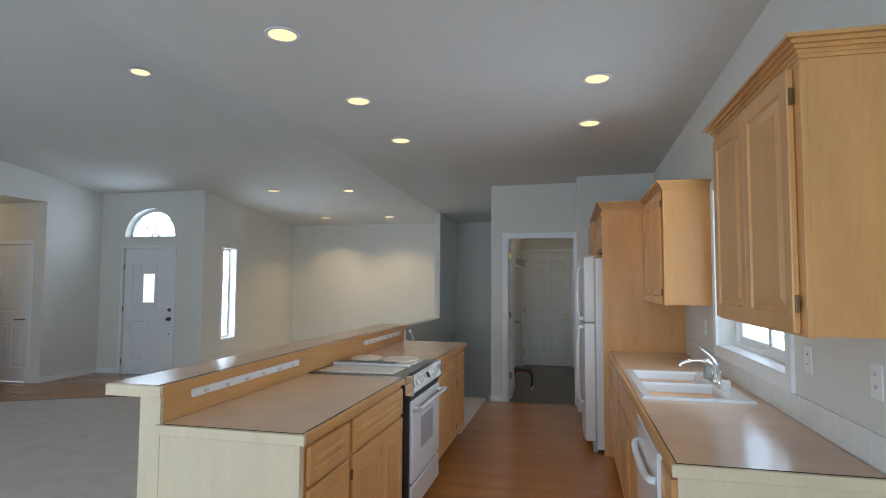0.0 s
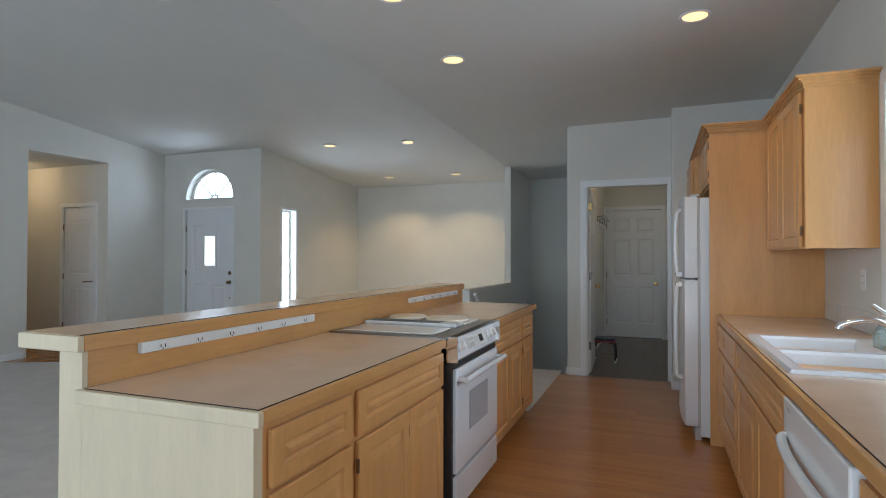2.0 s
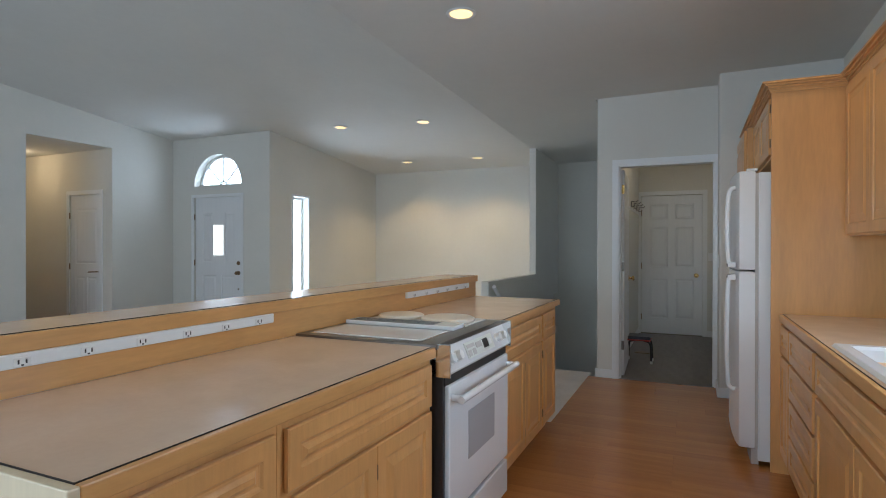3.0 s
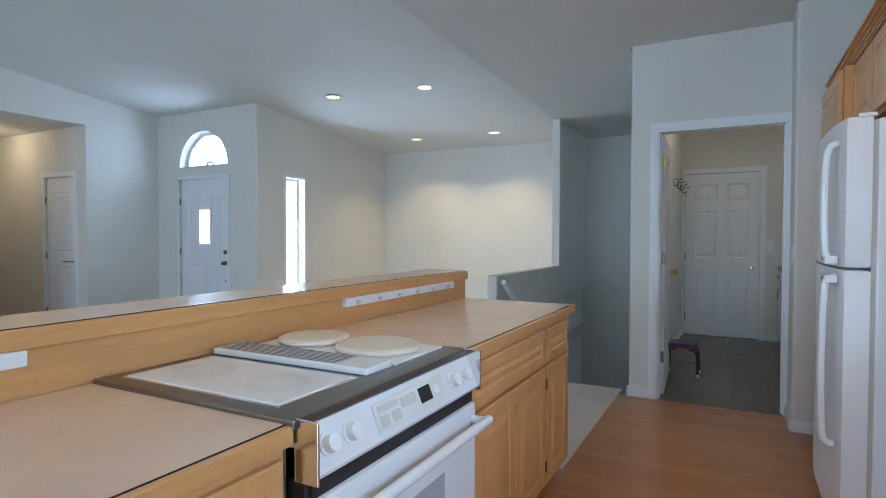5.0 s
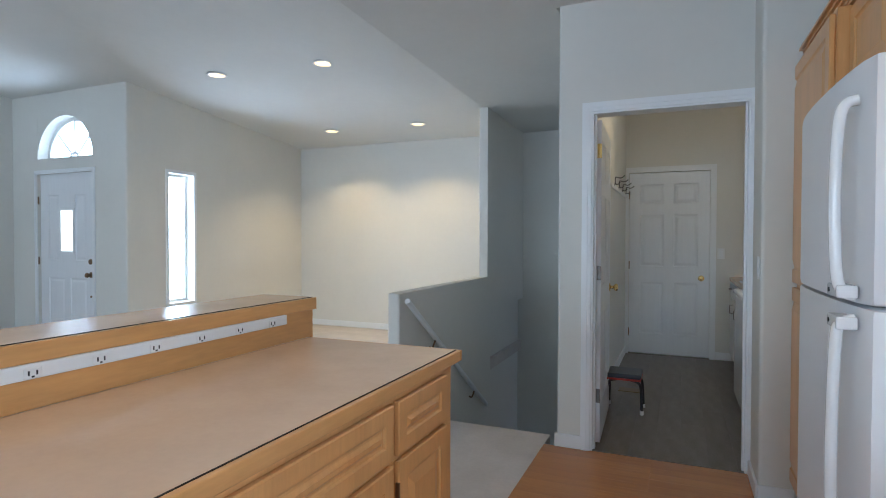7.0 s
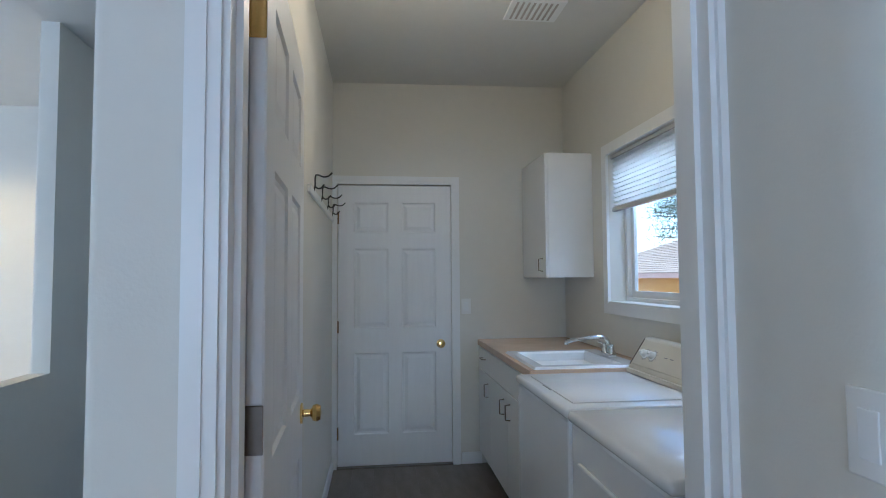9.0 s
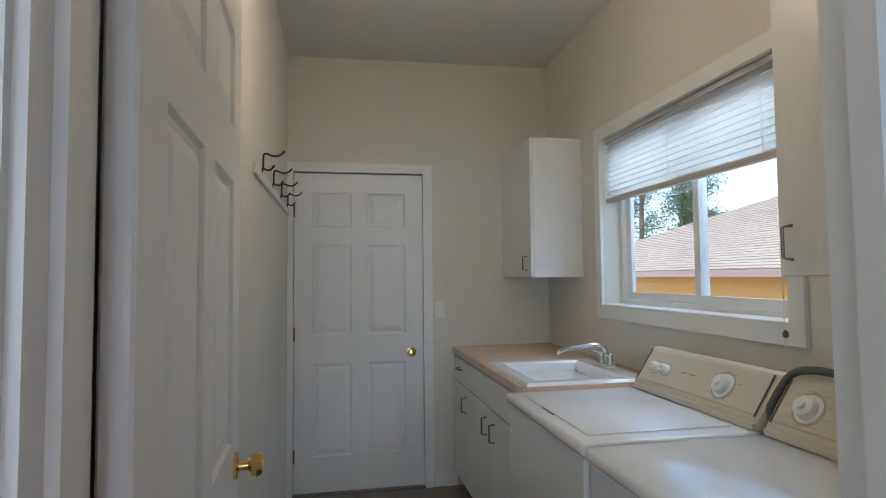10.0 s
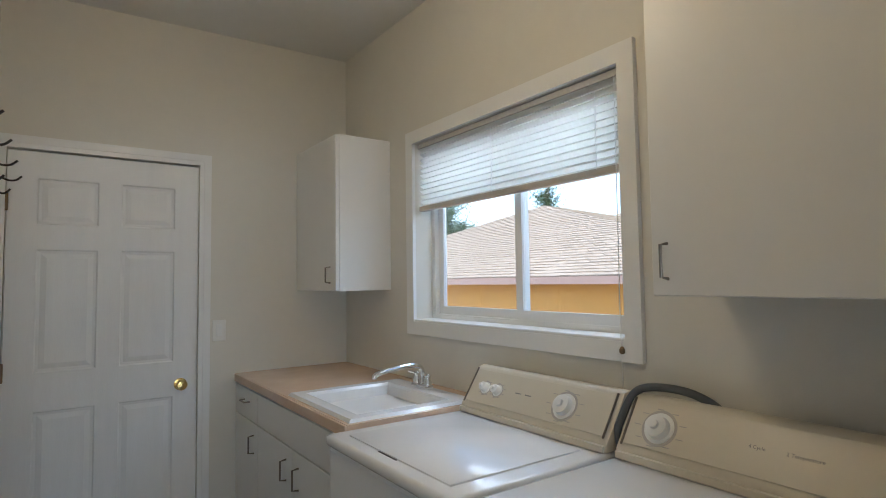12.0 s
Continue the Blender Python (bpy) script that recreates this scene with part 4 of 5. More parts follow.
# ---- upper cabinets ----
def crown(parent, x0, x1, y0, y1, z0, z1, south=True, north=False):
    """Stepped crown moulding along the west side and the ends of a cabinet."""
    bm = bmesh.new()
    steps = 5
    for k in range(steps):
        d = 0.008 + 0.042 * (k / (steps - 1)) ** 1.6
        a, b = z0 + (z1 - z0) * k / steps, z0 + (z1 - z0) * (k + 1) / steps
        bx(bm, x0 - d, x1, y0 - (d if south else 0), y1 + (d if north else 0), a, b)
    return part("crown_moulding", bm, M_MAPLE_H, parent, "maple crown moulding")


def upper_unit(label, y0, y1, x0, z0, z1, doors, south_crown=True, north_crown=False, pale=None):
    u = thing("wall_cabinet", label, "cabinet", "maple wall cabinets", at=(x0 + 0.15, y0, z0))
    part("body", box(x0, EW - 0.002, y0, y1, z0, z1), pale or M_MAPLE, u)
    part("face_frame", box(x0 - 0.003, x0 + 0.015, y0 - 0.001, y1 + 0.001, z0 - 0.004, z1, 0.002, 1), M_MAPLE, u)
    for a, b in doors:
        dd = part("cabinet_door", cab_front(b - a, z1 - z0 - 0.03, at(x0 - 0.004, a, z0 + 0.01, FACE_W)), M_MAPLE, u)
        hinge_pair(dd, x0 - 0.016, a - 0.007, (z0 + 0.09, z1 - 0.1))
    crown(u, x0, EW - 0.002, y0, y1, z1 - 0.005, z1 + 0.055, south_crown, north_crown)
    return u


upper_unit("maple wall cabinet with raised-panel doors and crown", 2.47, 3.4, 1.285, 1.365, 2.165, [(2.5171, 2.9454), (2.9507, 3.3791)], north_crown=True)
upper_unit("maple wall cabinet with two raised-panel doors beside the window", 4.915, 5.875, 1.285, 1.36, 2.19, [(4.9563, 5.4002), (5.4053, 5.8492)])

fc = thing("refrigerator_cabinet", "maple cabinet and side panel surrounding the refrigerator", "cabinet", at=(1.1, 6.35, 0))
part("side_panel", box(0.915, EW - 0.002, 5.878, 5.8986, 0, 2.185), M_MAPLE, fc, "tall maple side panel")
part("top_box", box(0.925, EW - 0.002, 5.8996, 6.84, 1.815, 2.185), M_MAPLE, fc)
for a, b in ((5.9243, 6.37), (6.38, 6.825)):
    dd = part("cabinet_door", cab_front(b - a, 0.32, at(0.925, a, 1.835, FACE_W)), M_MAPLE, fc)
    hinge_pair(dd, 0.913, a - 0.006, (1.9, 2.1))
crown(fc, 0.915, EW - 0.002, 5.878, 7.542, 2.18, 2.24)
pt = thing("pantry_cabinet", "tall maple pantry with upper and lower doors", "cabinet", at=(1.1, 7.1239, 0))
part("body", box(0.87, EW - 0.002, 6.8416, 7.54, 0.09, 2.175), M_MAPLE, pt)
part("toe_kick", box(0.935, EW - 0.002, 6.8416, 7.54, 0, 0.09), M_GAP, pt)
for c, e in ((0.13, 1.08), (1.11, 2.155)):
    dd = part("cabinet_door", cab_front(0.80, e - c, at(0.87, 6.8684, c, FACE_W), 0.06), M_MAPLE, pt)
    hinge_pair(dd, 0.857, 7.5254, (c + 0.12, e - 0.12))

# ---- refrigerator ----
rf = thing("refrigerator", "white top-freezer refrigerator with curved handles", "refrigerator", at=(1.05, 6.35, 0))
part("body", box(0.86, EW - 0.03, 5.95, 6.81, 0.03, 1.74, 0.006), M_APPL_T, rf)
part("base_grille", box(0.825, 0.865, 5.98, 6.79, 0.0, 0.09), M_RING, rf)
part("gasket", box(0.843, 0.86, 5.96, 6.8, 0.1, 1.735), M_RING, rf)


def fridge_door(z0, z1):
    bm = bmesh.new()
    n = 12
    f = []
    for k in range(n + 1):
        y = 5.95 + 0.86 * k / n
        s = (k / n - 0.5) * 2
        f.append((0.737 + 0.022 * abs(s) ** 2.6, y))
    pts = [(0.842, 5.95)] + f + [(0.842, 6.81)]
    a = [bm.verts.new((x, y, z0)) for x, y in pts]
    b = [bm.verts.new((x, y, z1)) for x, y in pts]
    bm.faces.new(a)
    bm.faces.new(b)
    for i in range(len(pts)):
        j = (i + 1) % len(pts)
        bm.faces.new((a[i], a[j], b[j], b[i]))
    es = [e for e in bm.edges if abs(e.verts[0].co.z - e.verts[1].co.z) < 1e-6]
    bmesh.ops.bevel(bm, geom=es, offset=0.01, segments=2, affect="EDGES", profile=0.5)
    return bm


for z0, z1, ha, hb in ((0.10, 1.15, 0.43, 1.12), (1.16, 1.75, 1.178, 1.66)):
    dd = part("fridge_door", fridge_door(z0, z1), M_APPL_T, rf, "white pebbled door", True)
    up = z0 > 1
    m = (ha + hb) / 2
    pts = [(0.743, 6.03, ha), (0.717, 6.03, ha + 0.01), (0.703, 6.03, ha + 0.06), (0.697, 6.03, m), (0.703, 6.03, hb - 0.06), (0.717, 6.03, hb - 0.01), (0.743, 6.03, hb)]
    h = part("handle", tube(smooth_line(pts), 0.014, 10), M_APPL, dd, "curved white handle", True)
    zz = ha + 0.01 if up else hb - 0.01
    part("mounting_block", box(0.7, 0.745, 6.01, 6.11, zz - 0.016, zz + 0.016, 0.004), M_APPL, h)
    part("screw", cyl(0.006, 0.003, at(0.699, 6.085, zz, FACE_W), 12), M_BLACK, h)
part("badge", box(0.767, 0.743, 6.43, 6.48, 1.69, 1.703, 0.001, 1), M_RING, rf)
part("hinge_cap", box(0.795, 0.855, 5.955, 6.005, 1.75, 1.765, 0.004), M_APPL, rf)


# ---- ceiling lights ----
LIGHTS = ((-0.90, 3.42, 0), (-0.876, 4.49, 0), (-0.879, 5.55, 0), (0.817, 4.45, 0), (0.80, 5.42, 0), (-3.076, 4.82, 0), (-3.94, 8.62, 0), (-2.66, 8.615, 0), (-3.975, 10.66, 1), (-2.677, 10.63, 1))
for x, y, hot in LIGHTS:
    z = ceil_z(x, y)
    c = thing("recessed_light", "lit recessed ceiling light with white trim ring", "ceiling light", "recessed ceiling lights", at=(x, y, z))
    part("trim_ring", turned([(0.072, 0.0), (0.095, 0.0), (0.098, -0.004), (0.094, -0.009), (0.076, -0.008), (0.072, 0.0)], Matrix.Translation((x, y, z - 0.003)), 32), M_TRIM, c, smooth=True)
    part("bulb", turned([(0.0, -0.005), (0.06, -0.007), (0.0735, -0.004), (0.0735, 0.002)], Matrix.Translation((x, y, z - 0.006)), 32), M_LAMP, c, "warm glowing lens", True)
    lamp("recessed_lamp", "SPOT", look((x, y, z - 0.03), (x, y, 0)), 27 if hot else 5.0, (1.0, 0.66, 0.31), cone=120, blend=0.6, r=0.05)
hl = thing("hall_light", "warm ceiling light in the hallway", "ceiling light", at=(-8.2, 6.9, 2.69))
part("dome", turned([(0.0, -0.09), (0.07, -0.08), (0.12, -0.05), (0.14, 0.0)], Matrix.Translation((-8.5, 6.9, 2.694)), 24), M_DOME, hl)
lamp("hall_lamp", "POINT", pose(-8.5, 6.9, 2.54), 4, (1.0, 0.7, 0.4), r=0.08)
ll = thing("laundry_light", "lit dome ceiling light in the laundry", "ceiling light", at=(0.40, 9.22, 2.68))
LZ = ceil_z(0.40, 9.22)
part("canopy", cyl(0.10, 0.10, Matrix.Translation((0.40, 9.22, LZ - 0.05)), 32, bev=0.01), M_BRASS, ll)
part("dome", turned([(0.0, -0.17), (0.06, -0.163), (0.115, -0.135), (0.145, -0.085), (0.135, -0.02)], Matrix.Translation((0.40, 9.22, LZ - 0.08)), 32), M_DOME, ll, "glowing glass dome", True)
lamp("laundry_lamp", "POINT", pose(0.40, 9.22, LZ - 0.33), 4.0, (1.0, 0.76, 0.48), r=0.1)
LZ = ceil_z(0.95, 9.84)
cv = thing("ceiling_vent", "white louvred ceiling vent in the laundry", "vent", at=(0.95, 9.84, LZ))
part("frame", box(0.80, 1.10, 9.75, 9.99, LZ - 0.012, LZ - 0.001, 0.003), M_TRIM, cv)
for k in range(8):
    part("slat", box(0.83 + k * 0.031, 0.842 + k * 0.031, 9.775, 9.965, LZ - 0.0145, LZ - 0.0115), M_RING, cv)


# ---- plates ----
def plate(name, label, m, kind):
    p = thing(name, label, "wall plate", "white wall plates", at=m.translation)
    part("cover", box(-0.036, 0.036, -0.058, 0.058, 0.0005, 0.006, 0.003), M_PLASTIC, p).data.transform(m)
    if kind == "switch":
        part("rocker", box(-0.016, 0.016, -0.033, 0.033, 0.005, 0.0085, 0.002), M_TRIM, p).data.transform(m)
    else:
        for v in (-0.02, 0.02):
            s = part("socket", cyl(0.016, 0.003, Matrix.Translation((0, v, 0.0065)), 16), M_PLASTIC, p)
            s.data.transform(m)
            bm = bmesh.new()
            for u in (-0.006, 0.006):
                bx(bm, u - 0.0012, u + 0.0012, v - 0.004, v + 0.006, 0.0075, 0.0085)
            part("slots", bm, M_BLACK, s).data.transform(m)
    return p


plate("light_switch", "white rocker switch plate by the laundry door", at(0.715, 7.61, 1.172, FACE_W), "switch")
plate("light_switch", "white rocker switch plate beside the back door", at(0.75, NB, 1.16, FACE_S), "switch")
plate("wall_outlet", "white duplex outlet above the counter", at(EW, 5.15, 1.195, FACE_W), "outlet")
plate("wall_outlet", "white duplex outlet above the counter", at(EW, 3.33, 1.2, FACE_W), "outlet")
plate("wall_outlet", "white duplex outlet above the counter", at(EW, 2.80, 1.2, FACE_W), "outlet")

# tile backsplash strip
ts = thing("tile_backsplash", "single row of white ceramic tiles above the counter", "backsplash", kind="structure", at=(EW, 4.2, 0.92))
n = 27
tile_mesh = None
for k in range(n):
    y = 2.73 + k * 0.116
    if tile_mesh is None:
        t = part("tile", box(EW - 0.008, EW - 0.001, 0, 0.114, 0.9165, 1.03, 0.0015, 1), M_TILE, ts)
        tile_mesh = t.data
    else:
        t = new("tile", tile_mesh)
        t.parent = ts
        t.matrix_parent_inverse = ts.matrix_world.inverted()
    t.matrix_basis = Matrix.Translation((0, y, 0))

# ---- laundry ----
lb = thing("laundry_cabinet", "white laminate base cabinet under the utility sink", "cabinet", at=(0.9, 10.168, 0))
LX = 0.86
part("body", box(LX, LE - 0.003, 9.658, NB - 0.003, 0.09, 0.872), M_MELA, lb)
part("toe_kick", box(LX + 0.06, LE - 0.003, 9.658, NB - 0.003, 0, 0.09), M_MELA, lb)


def slab_door(parent, name, y0, y1, z0, z1, x=LX):
    return part(name, box(x - 0.018, x - 0.001, y0, y1, z0, z1, 0.002, 1), M_MELA, parent)


def pull(parent, x, y, z, h=0.09, flat=False):
    d = 0.028
    if flat:
        pts = [(x, y - h / 2, z), (x - d, y - h / 2 + 0.004, z), (x - d, y + h / 2 - 0.004, z), (x, y + h / 2, z)]
    else:
        pts = [(x, y, z - h / 2), (x - d, y, z - h / 2 + 0.004), (x - d, y, z + h / 2 - 0.004), (x, y, z + h / 2)]
    part("handle", tube(pts, 0.0042, 8), M_STEEL, parent, "brushed metal pull")


dr = slab_door(lb, "drawer_front", 10.688, 11.088, 0.71, 0.86)
pull(dr, LX - 0.018, 10.868, 0.80, flat=True)
slab_door(lb, "drawer_front", 9.668, 10.682, 0.71, 0.86)
for a, b, hy in ((10.688, 11.088, 10.748), (10.198, 10.682, 10.268), (9.668, 10.192, 10.118)):
    dd = slab_door(lb, "cabinet_door", a, b, 0.10, 0.702)
    pull(dd, LX - 0.018, hy, 0.60)
ct = thing("laundry_countertop", "tan laminate counter in the laundry", "countertop", at=(0.9, 10.168, 0.88))
LS = (0.87, 1.43, 9.678, 10.288)
bm = bmesh.new()
for r in ((0.845, LS[0] + 0.015, 9.653, NB - 0.002), (LS[1] - 0.015, LE - 0.002, 9.653, NB - 0.002), (LS[0] + 0.015, LS[1] - 0.015, 9.653, LS[2] + 0.015), (LS[0] + 0.015, LS[1] - 0.015, LS[3] - 0.015, NB - 0.002)):
    bx(bm, r[0], r[1], r[2], r[3], 0.8735, 0.915)
part("laminate_top", bm, M_LAM, ct)
part("front_edge", box(0.835, 0.845, 9.653, NB - 0.002, 0.872, 0.914, 0.002, 1), M_LAM, ct)
us = thing("utility_sink", "white drop-in utility sink", "sink", at=(0.9, 9.798, 0.915))
b = (LS[0] + 0.05, LS[1] - 0.09, LS[2] + 0.05, LS[3] - 0.05)
part("rim", sink_rim(*LS, [b], 0.9155), M_PORC, us)
bm = bmesh.new()
basin(bm, *b, 0.9275, 0.26)
part("bowl", bm, M_PORC, us)
two_handle_faucet("laundry_faucet", "chrome two-handle faucet at the utility sink", 1.395, 10.018, 0.9275, 0.24, 0.105, 0.06)


def machine(name, label, y0, y1, dial, knobs, lid):
    """A top-loading laundry machine whose console stands at the wall."""
    x0, x1, zt = 0.757, LE - 0.015, 0.902
    g = thing(name, label, "laundry machine", at=(0.9, (y0 + y1) / 2, 0))
    part("body", box(x0 + 0.012, x1, y0 + 0.006, y1 - 0.006, 0.03, 0.862, 0.012), M_APPL, g)
    part("top", box(x0, x1, y0, y1, 0.862, zt, 0.016, 3), M_APPL, g, "white rounded enamel top", True)
    part("toe_panel", box(x0 + 0.03, x1 - 0.05, y0 + 0.03, y1 - 0.03, 0, 0.03), M_BLACK, g)
    if lid:
        part("lid", box(x0 + 0.055, 1.295, y0 + 0.075, y1 - 0.075, zt - 0.006, zt + 0.006, 0.006), M_APPL, g, "white lid with rounded edge", True)
        part("lid_grip", box(x0 + 0.05, x0 + 0.063, (y0 + y1) / 2 - 0.03, (y0 + y1) / 2 + 0.08, zt - 0.002, zt + 0.0022, 0.002, 1), M_BLACK, g)
    else:
        part("door", box(x0 - 0.004, x0 + 0.013, y0 + 0.1, y1 - 0.1, 0.30, 0.75, 0.006), M_APPL, g)
    # console: a wedge with a sloping face
    bm = bmesh.new()
    sec = [(1.325, zt), (1.335, zt + 0.03), (1.425, zt + 0.165), (1.455, zt + 0.172), (x1 + 0.005, zt + 0.14), (x1 + 0.005, zt)]
    a = [bm.verts.new((x, y0 + 0.008, z)) for x, z in sec]
    c = [bm.verts.new((x, y1 - 0.008, z)) for x, z in sec]
    bm.faces.new(a)
    bm.faces.new(c)
    for i in range(len(sec)):
        j = (i + 1) % len(sec)
        bm.faces.new((a[i], a[j], c[j], c[i]))
    rounded(bm, 0.008, 2)
    con = part("console", bm, M_CREAM, g, "cream control console", True)
    sl = math.atan2(0.09, 0.135)
    F = Matrix.Translation((1.3785, y0, zt + 0.1005)) @ Matrix.Rotation(sl, 4, "Y") @ FACE_W
    part("fascia", box(0.03, y1 - y0 - 0.03, -0.068, 0.068, 0.0, 0.0025, 0.001, 1), M_CREAM, con).data.transform(F)
    for u in (0.022, y1 - y0 - 0.03):
        part("end_trim", box(u, u + 0.008, -0.074, 0.074, 0, 0.005, 0.002, 1), M_STEEL, con).data.transform(F)
    part("foot_trim", box(1.32, 1.336, y0 + 0.015, y1 - 0.015, zt + 0.001, zt + 0.022, 0.003), M_CREAM, con)
    for u, r in [(dial, 0.034)] + [(k, 0.018) for k in knobs]:
        k = part("dial", turned([(r * 1.3, 0.0025), (r * 1.3, 0.005), (r, 0.006), (r * 0.92, 0.026), (r * 0.4, 0.03), (r * 0.36, 0.038), (0, 0.039)], F @ Matrix.Translation((u, -0.005, 0)), 32), M_PLASTIC, con, "white control dial", True)
        part("dial_ring", turned([(r * 1.55, 0.002), (r * 1.55, 0.0034), (r * 1.32, 0.0035), (r * 1.32, 0.002)], F @ Matrix.Translation((u, -0.005, 0)), 32), M_RING, k)
        bm = bmesh.new()
        for q in range(9):
            t = q * 2 * math.pi / 9
            cu, cvv = u + r * 2.05 * math.cos(t), -0.005 + r * 1.62 * math.sin(t)
            if abs(cvv) < 0.064:
                bx(bm, cu - 0.010 * r / 0.034, cu + 0.010 * r / 0.034, cvv - 0.0012, cvv + 0.0012, 0.0024, 0.0031)
        bm.transform(F)
        part("printed_marks", bm, M_RING, k)
    return g, con, F


WY0, WY1 = 8.913, 9.646
g, con, F = machine("washing_machine", "white top-loading washing machine with cream console", WY0, WY1, 0.21, (0.615, 0.545), True)
for u in (0.37, 0.42):
    part("printed_label", box(u, u + 0.03, 0.0, 0.004, 0.0024, 0.0031), M_INK, con).data.transform(F)
DY0, DY1 = 8.198, 8.9
g, con, F = machine("clothes_dryer", "white clothes dryer with cream console", DY0, DY1, 0.575, (), False)
for text, u in (("4 Cycle", 0.335), ("2 Temperature", 0.25)):
    fd = bpy.data.curves.new("console_text", "FONT")
    fd.body, fd.size, fd.extrude = text, 0.013, 0.0002
    tmp = bpy.data.objects.new("tmp", fd)
    me = bpy.data.meshes.new_from_object(tmp)
    bpy.data.objects.remove(tmp)
    me.transform(F @ Matrix.Translation((u, 0.0, 0.0028)) @ Matrix.Diagonal((-1, 1, 1, 1)))
    me.materials.clear()
    me.materials.append(M_INK)
    to = new("console_text", me)
    to.parent = con
    to.matrix_parent_inverse = con.matrix_world.inverted()
hose = tagged(link("drain_hose", tube(smooth_line([(1.44, 8.906, 0.70), (1.37, 8.906, 0.94), (1.38, 8.904, 1.0), (1.43, 8.888, 1.075), (1.455, 8.828, 1.095), (1.475, 8.728, 1.087), (1.502, 8.658, 1.04), (1.508, 8.638, 0.96)]), 0.012, 10), M_HOSE, True),
              "grey rubber drain hose lying over the dryer console", "hose")


def white_cab(label, y0, y1, z0, z1, doors):
    u = thing("laundry_wall_cabinet", label, "cabinet", "laundry wall cabinets", at=(LE - 0.15, y0, z0))
    part("body", box(LE - 0.31, LE - 0.002, y0, y1, z0, z1), M_MELA, u)
    for a, b, hy in doors:
        dd = part("cabinet_door", box(LE - 0.33, LE - 0.311, a, b, z0 + 0.002, z1 - 0.002, 0.002, 1), M_MELA, u)
        pull(dd, LE - 0.33, hy, z0 + 0.085, 0.085)
    return u


white_cab("white laminate wall cabinet in the far corner", 10.524, NB - 0.003, 1.372, 2.205, [(10.527, NB - 0.006, 10.598)])
white_cab("white laminate wall cabinet above the dryer", 8.013, 8.658, 1.372, 2.205, [(8.018, 8.655, 8.613)])

# hooks on the west wall
hr = thing("coat_hook_rack", "white board with dark double coat hooks", "hook rack", at=(LW, 10.068, 1.85))
part("board", box(LW, LW + 0.015, 9.618, NB - 0.02, 1.785, 1.825, 0.004), M_TRIM, hr)
for k in range(4):
    y = 9.768 + k * 0.375
    h = part("coat_hook", tube(smooth_line([(LW + 0.012, y, 1.81), (LW + 0.02, y, 1.84), (LW + 0.024, y, 1.892), (LW + 0.06, y, 1.884), (LW + 0.085, y, 1.888), (LW + 0.105, y, 1.906)]), 0.0042, 8), M_BLACK, hr, "dark metal hook", True)
    part("lower_hook", tube(smooth_line([(LW + 0.018, y, 1.835), (LW + 0.035, y, 1.825), (LW + 0.05, y, 1.828), (LW + 0.065, y, 1.846)]), 0.0042, 8), M_BLACK, h, smooth=True)

# step stool
st = thing("step_stool", "small stool with dark padded seat and tubular legs", "stool", at=(-0.04, 8.858, 0))
part("seat", box(-0.165, 0.085, 8.728, 8.988, 0.265, 0.30, 0.012), M_NAVY, st, "dark vinyl seat")
part("seat_trim", box(-0.162, 0.082, 8.731, 8.985, 0.252, 0.2655), M_RED, st, "red edge band")
for sx in (-1, 1):
    for sy in (-1, 1):
        cx, cy = -0.04 + sx * 0.10, 8.858 + sy * 0.09
        lg = part("leg", tube(smooth_line([(cx - sx * 0.05, cy, 0.25), (cx, cy, 0.235), (cx + sx * 0.022, cy, 0.19), (cx + sx * 0.03, cy + sy * 0.01, 0.015)]), 0.0105, 10), M_BLACK, st, "black tubular leg", True)
        part("foot_cap", cyl(0.014, 0.03, Matrix.Translation((cx + sx * 0.03, cy + sy * 0.01, 0.015)), 12), M_PLASTIC, lg, "white rubber foot")
fv = thing("floor_register", "dark metal floor vent", "vent", at=(-0.15, 9.468, 0.004))
part("frame", box(-0.14, 0.06, 9.368, 9.488, 0.001, 0.008, 0.002, 1), M_BRONZE, fv)

# handrail
ra = thing("handrail", "white stair handrail on brackets along the half wall", "handrail", at=(-1.54, 8.8, 0.3))
p0, p1 = Vector((-1.485, 7.99, 0.86)), Vector((-1.485, 9.79, -0.39))
part("rail", tube([p0, p1], 0.022, 12), M_TRIM, ra, smooth=True)
for t in (0.28, 0.8):
    p = p0.lerp(p1, t)
    part("bracket", tube(smooth_line([(-1.539, p.y, p.z - 0.08), (-1.51, p.y, p.z - 0.085), (-1.485, p.y, p.z - 0.02)]), 0.008, 8), M_BRONZE, ra, "bronze bracket")
ds = tagged(link("door_stop_spring", tube([(-5.2 + 0.0, DN - 0.014, 0.05), (-5.2, DN - 0.09, 0.05)], 0.006, 8), M_PLASTIC), "white spring door stop on the baseboard", "door stop")
ds.location.x = 1.6

# ---- outside ----
bm = bmesh.new()
bmesh.ops.create_grid(bm, x_segments=2, y_segments=2, size=1500)
bm.transform(Matrix.Translation((0, 0, -2.65)))
setting("ground", bm, M_GRND, "dry pale ground around the house", "ground")
setting("yard", box(-14, 30, NB + 0.4, 40, -2.64, -1.45), M_GRND, "gravel yard beside the house", "ground")


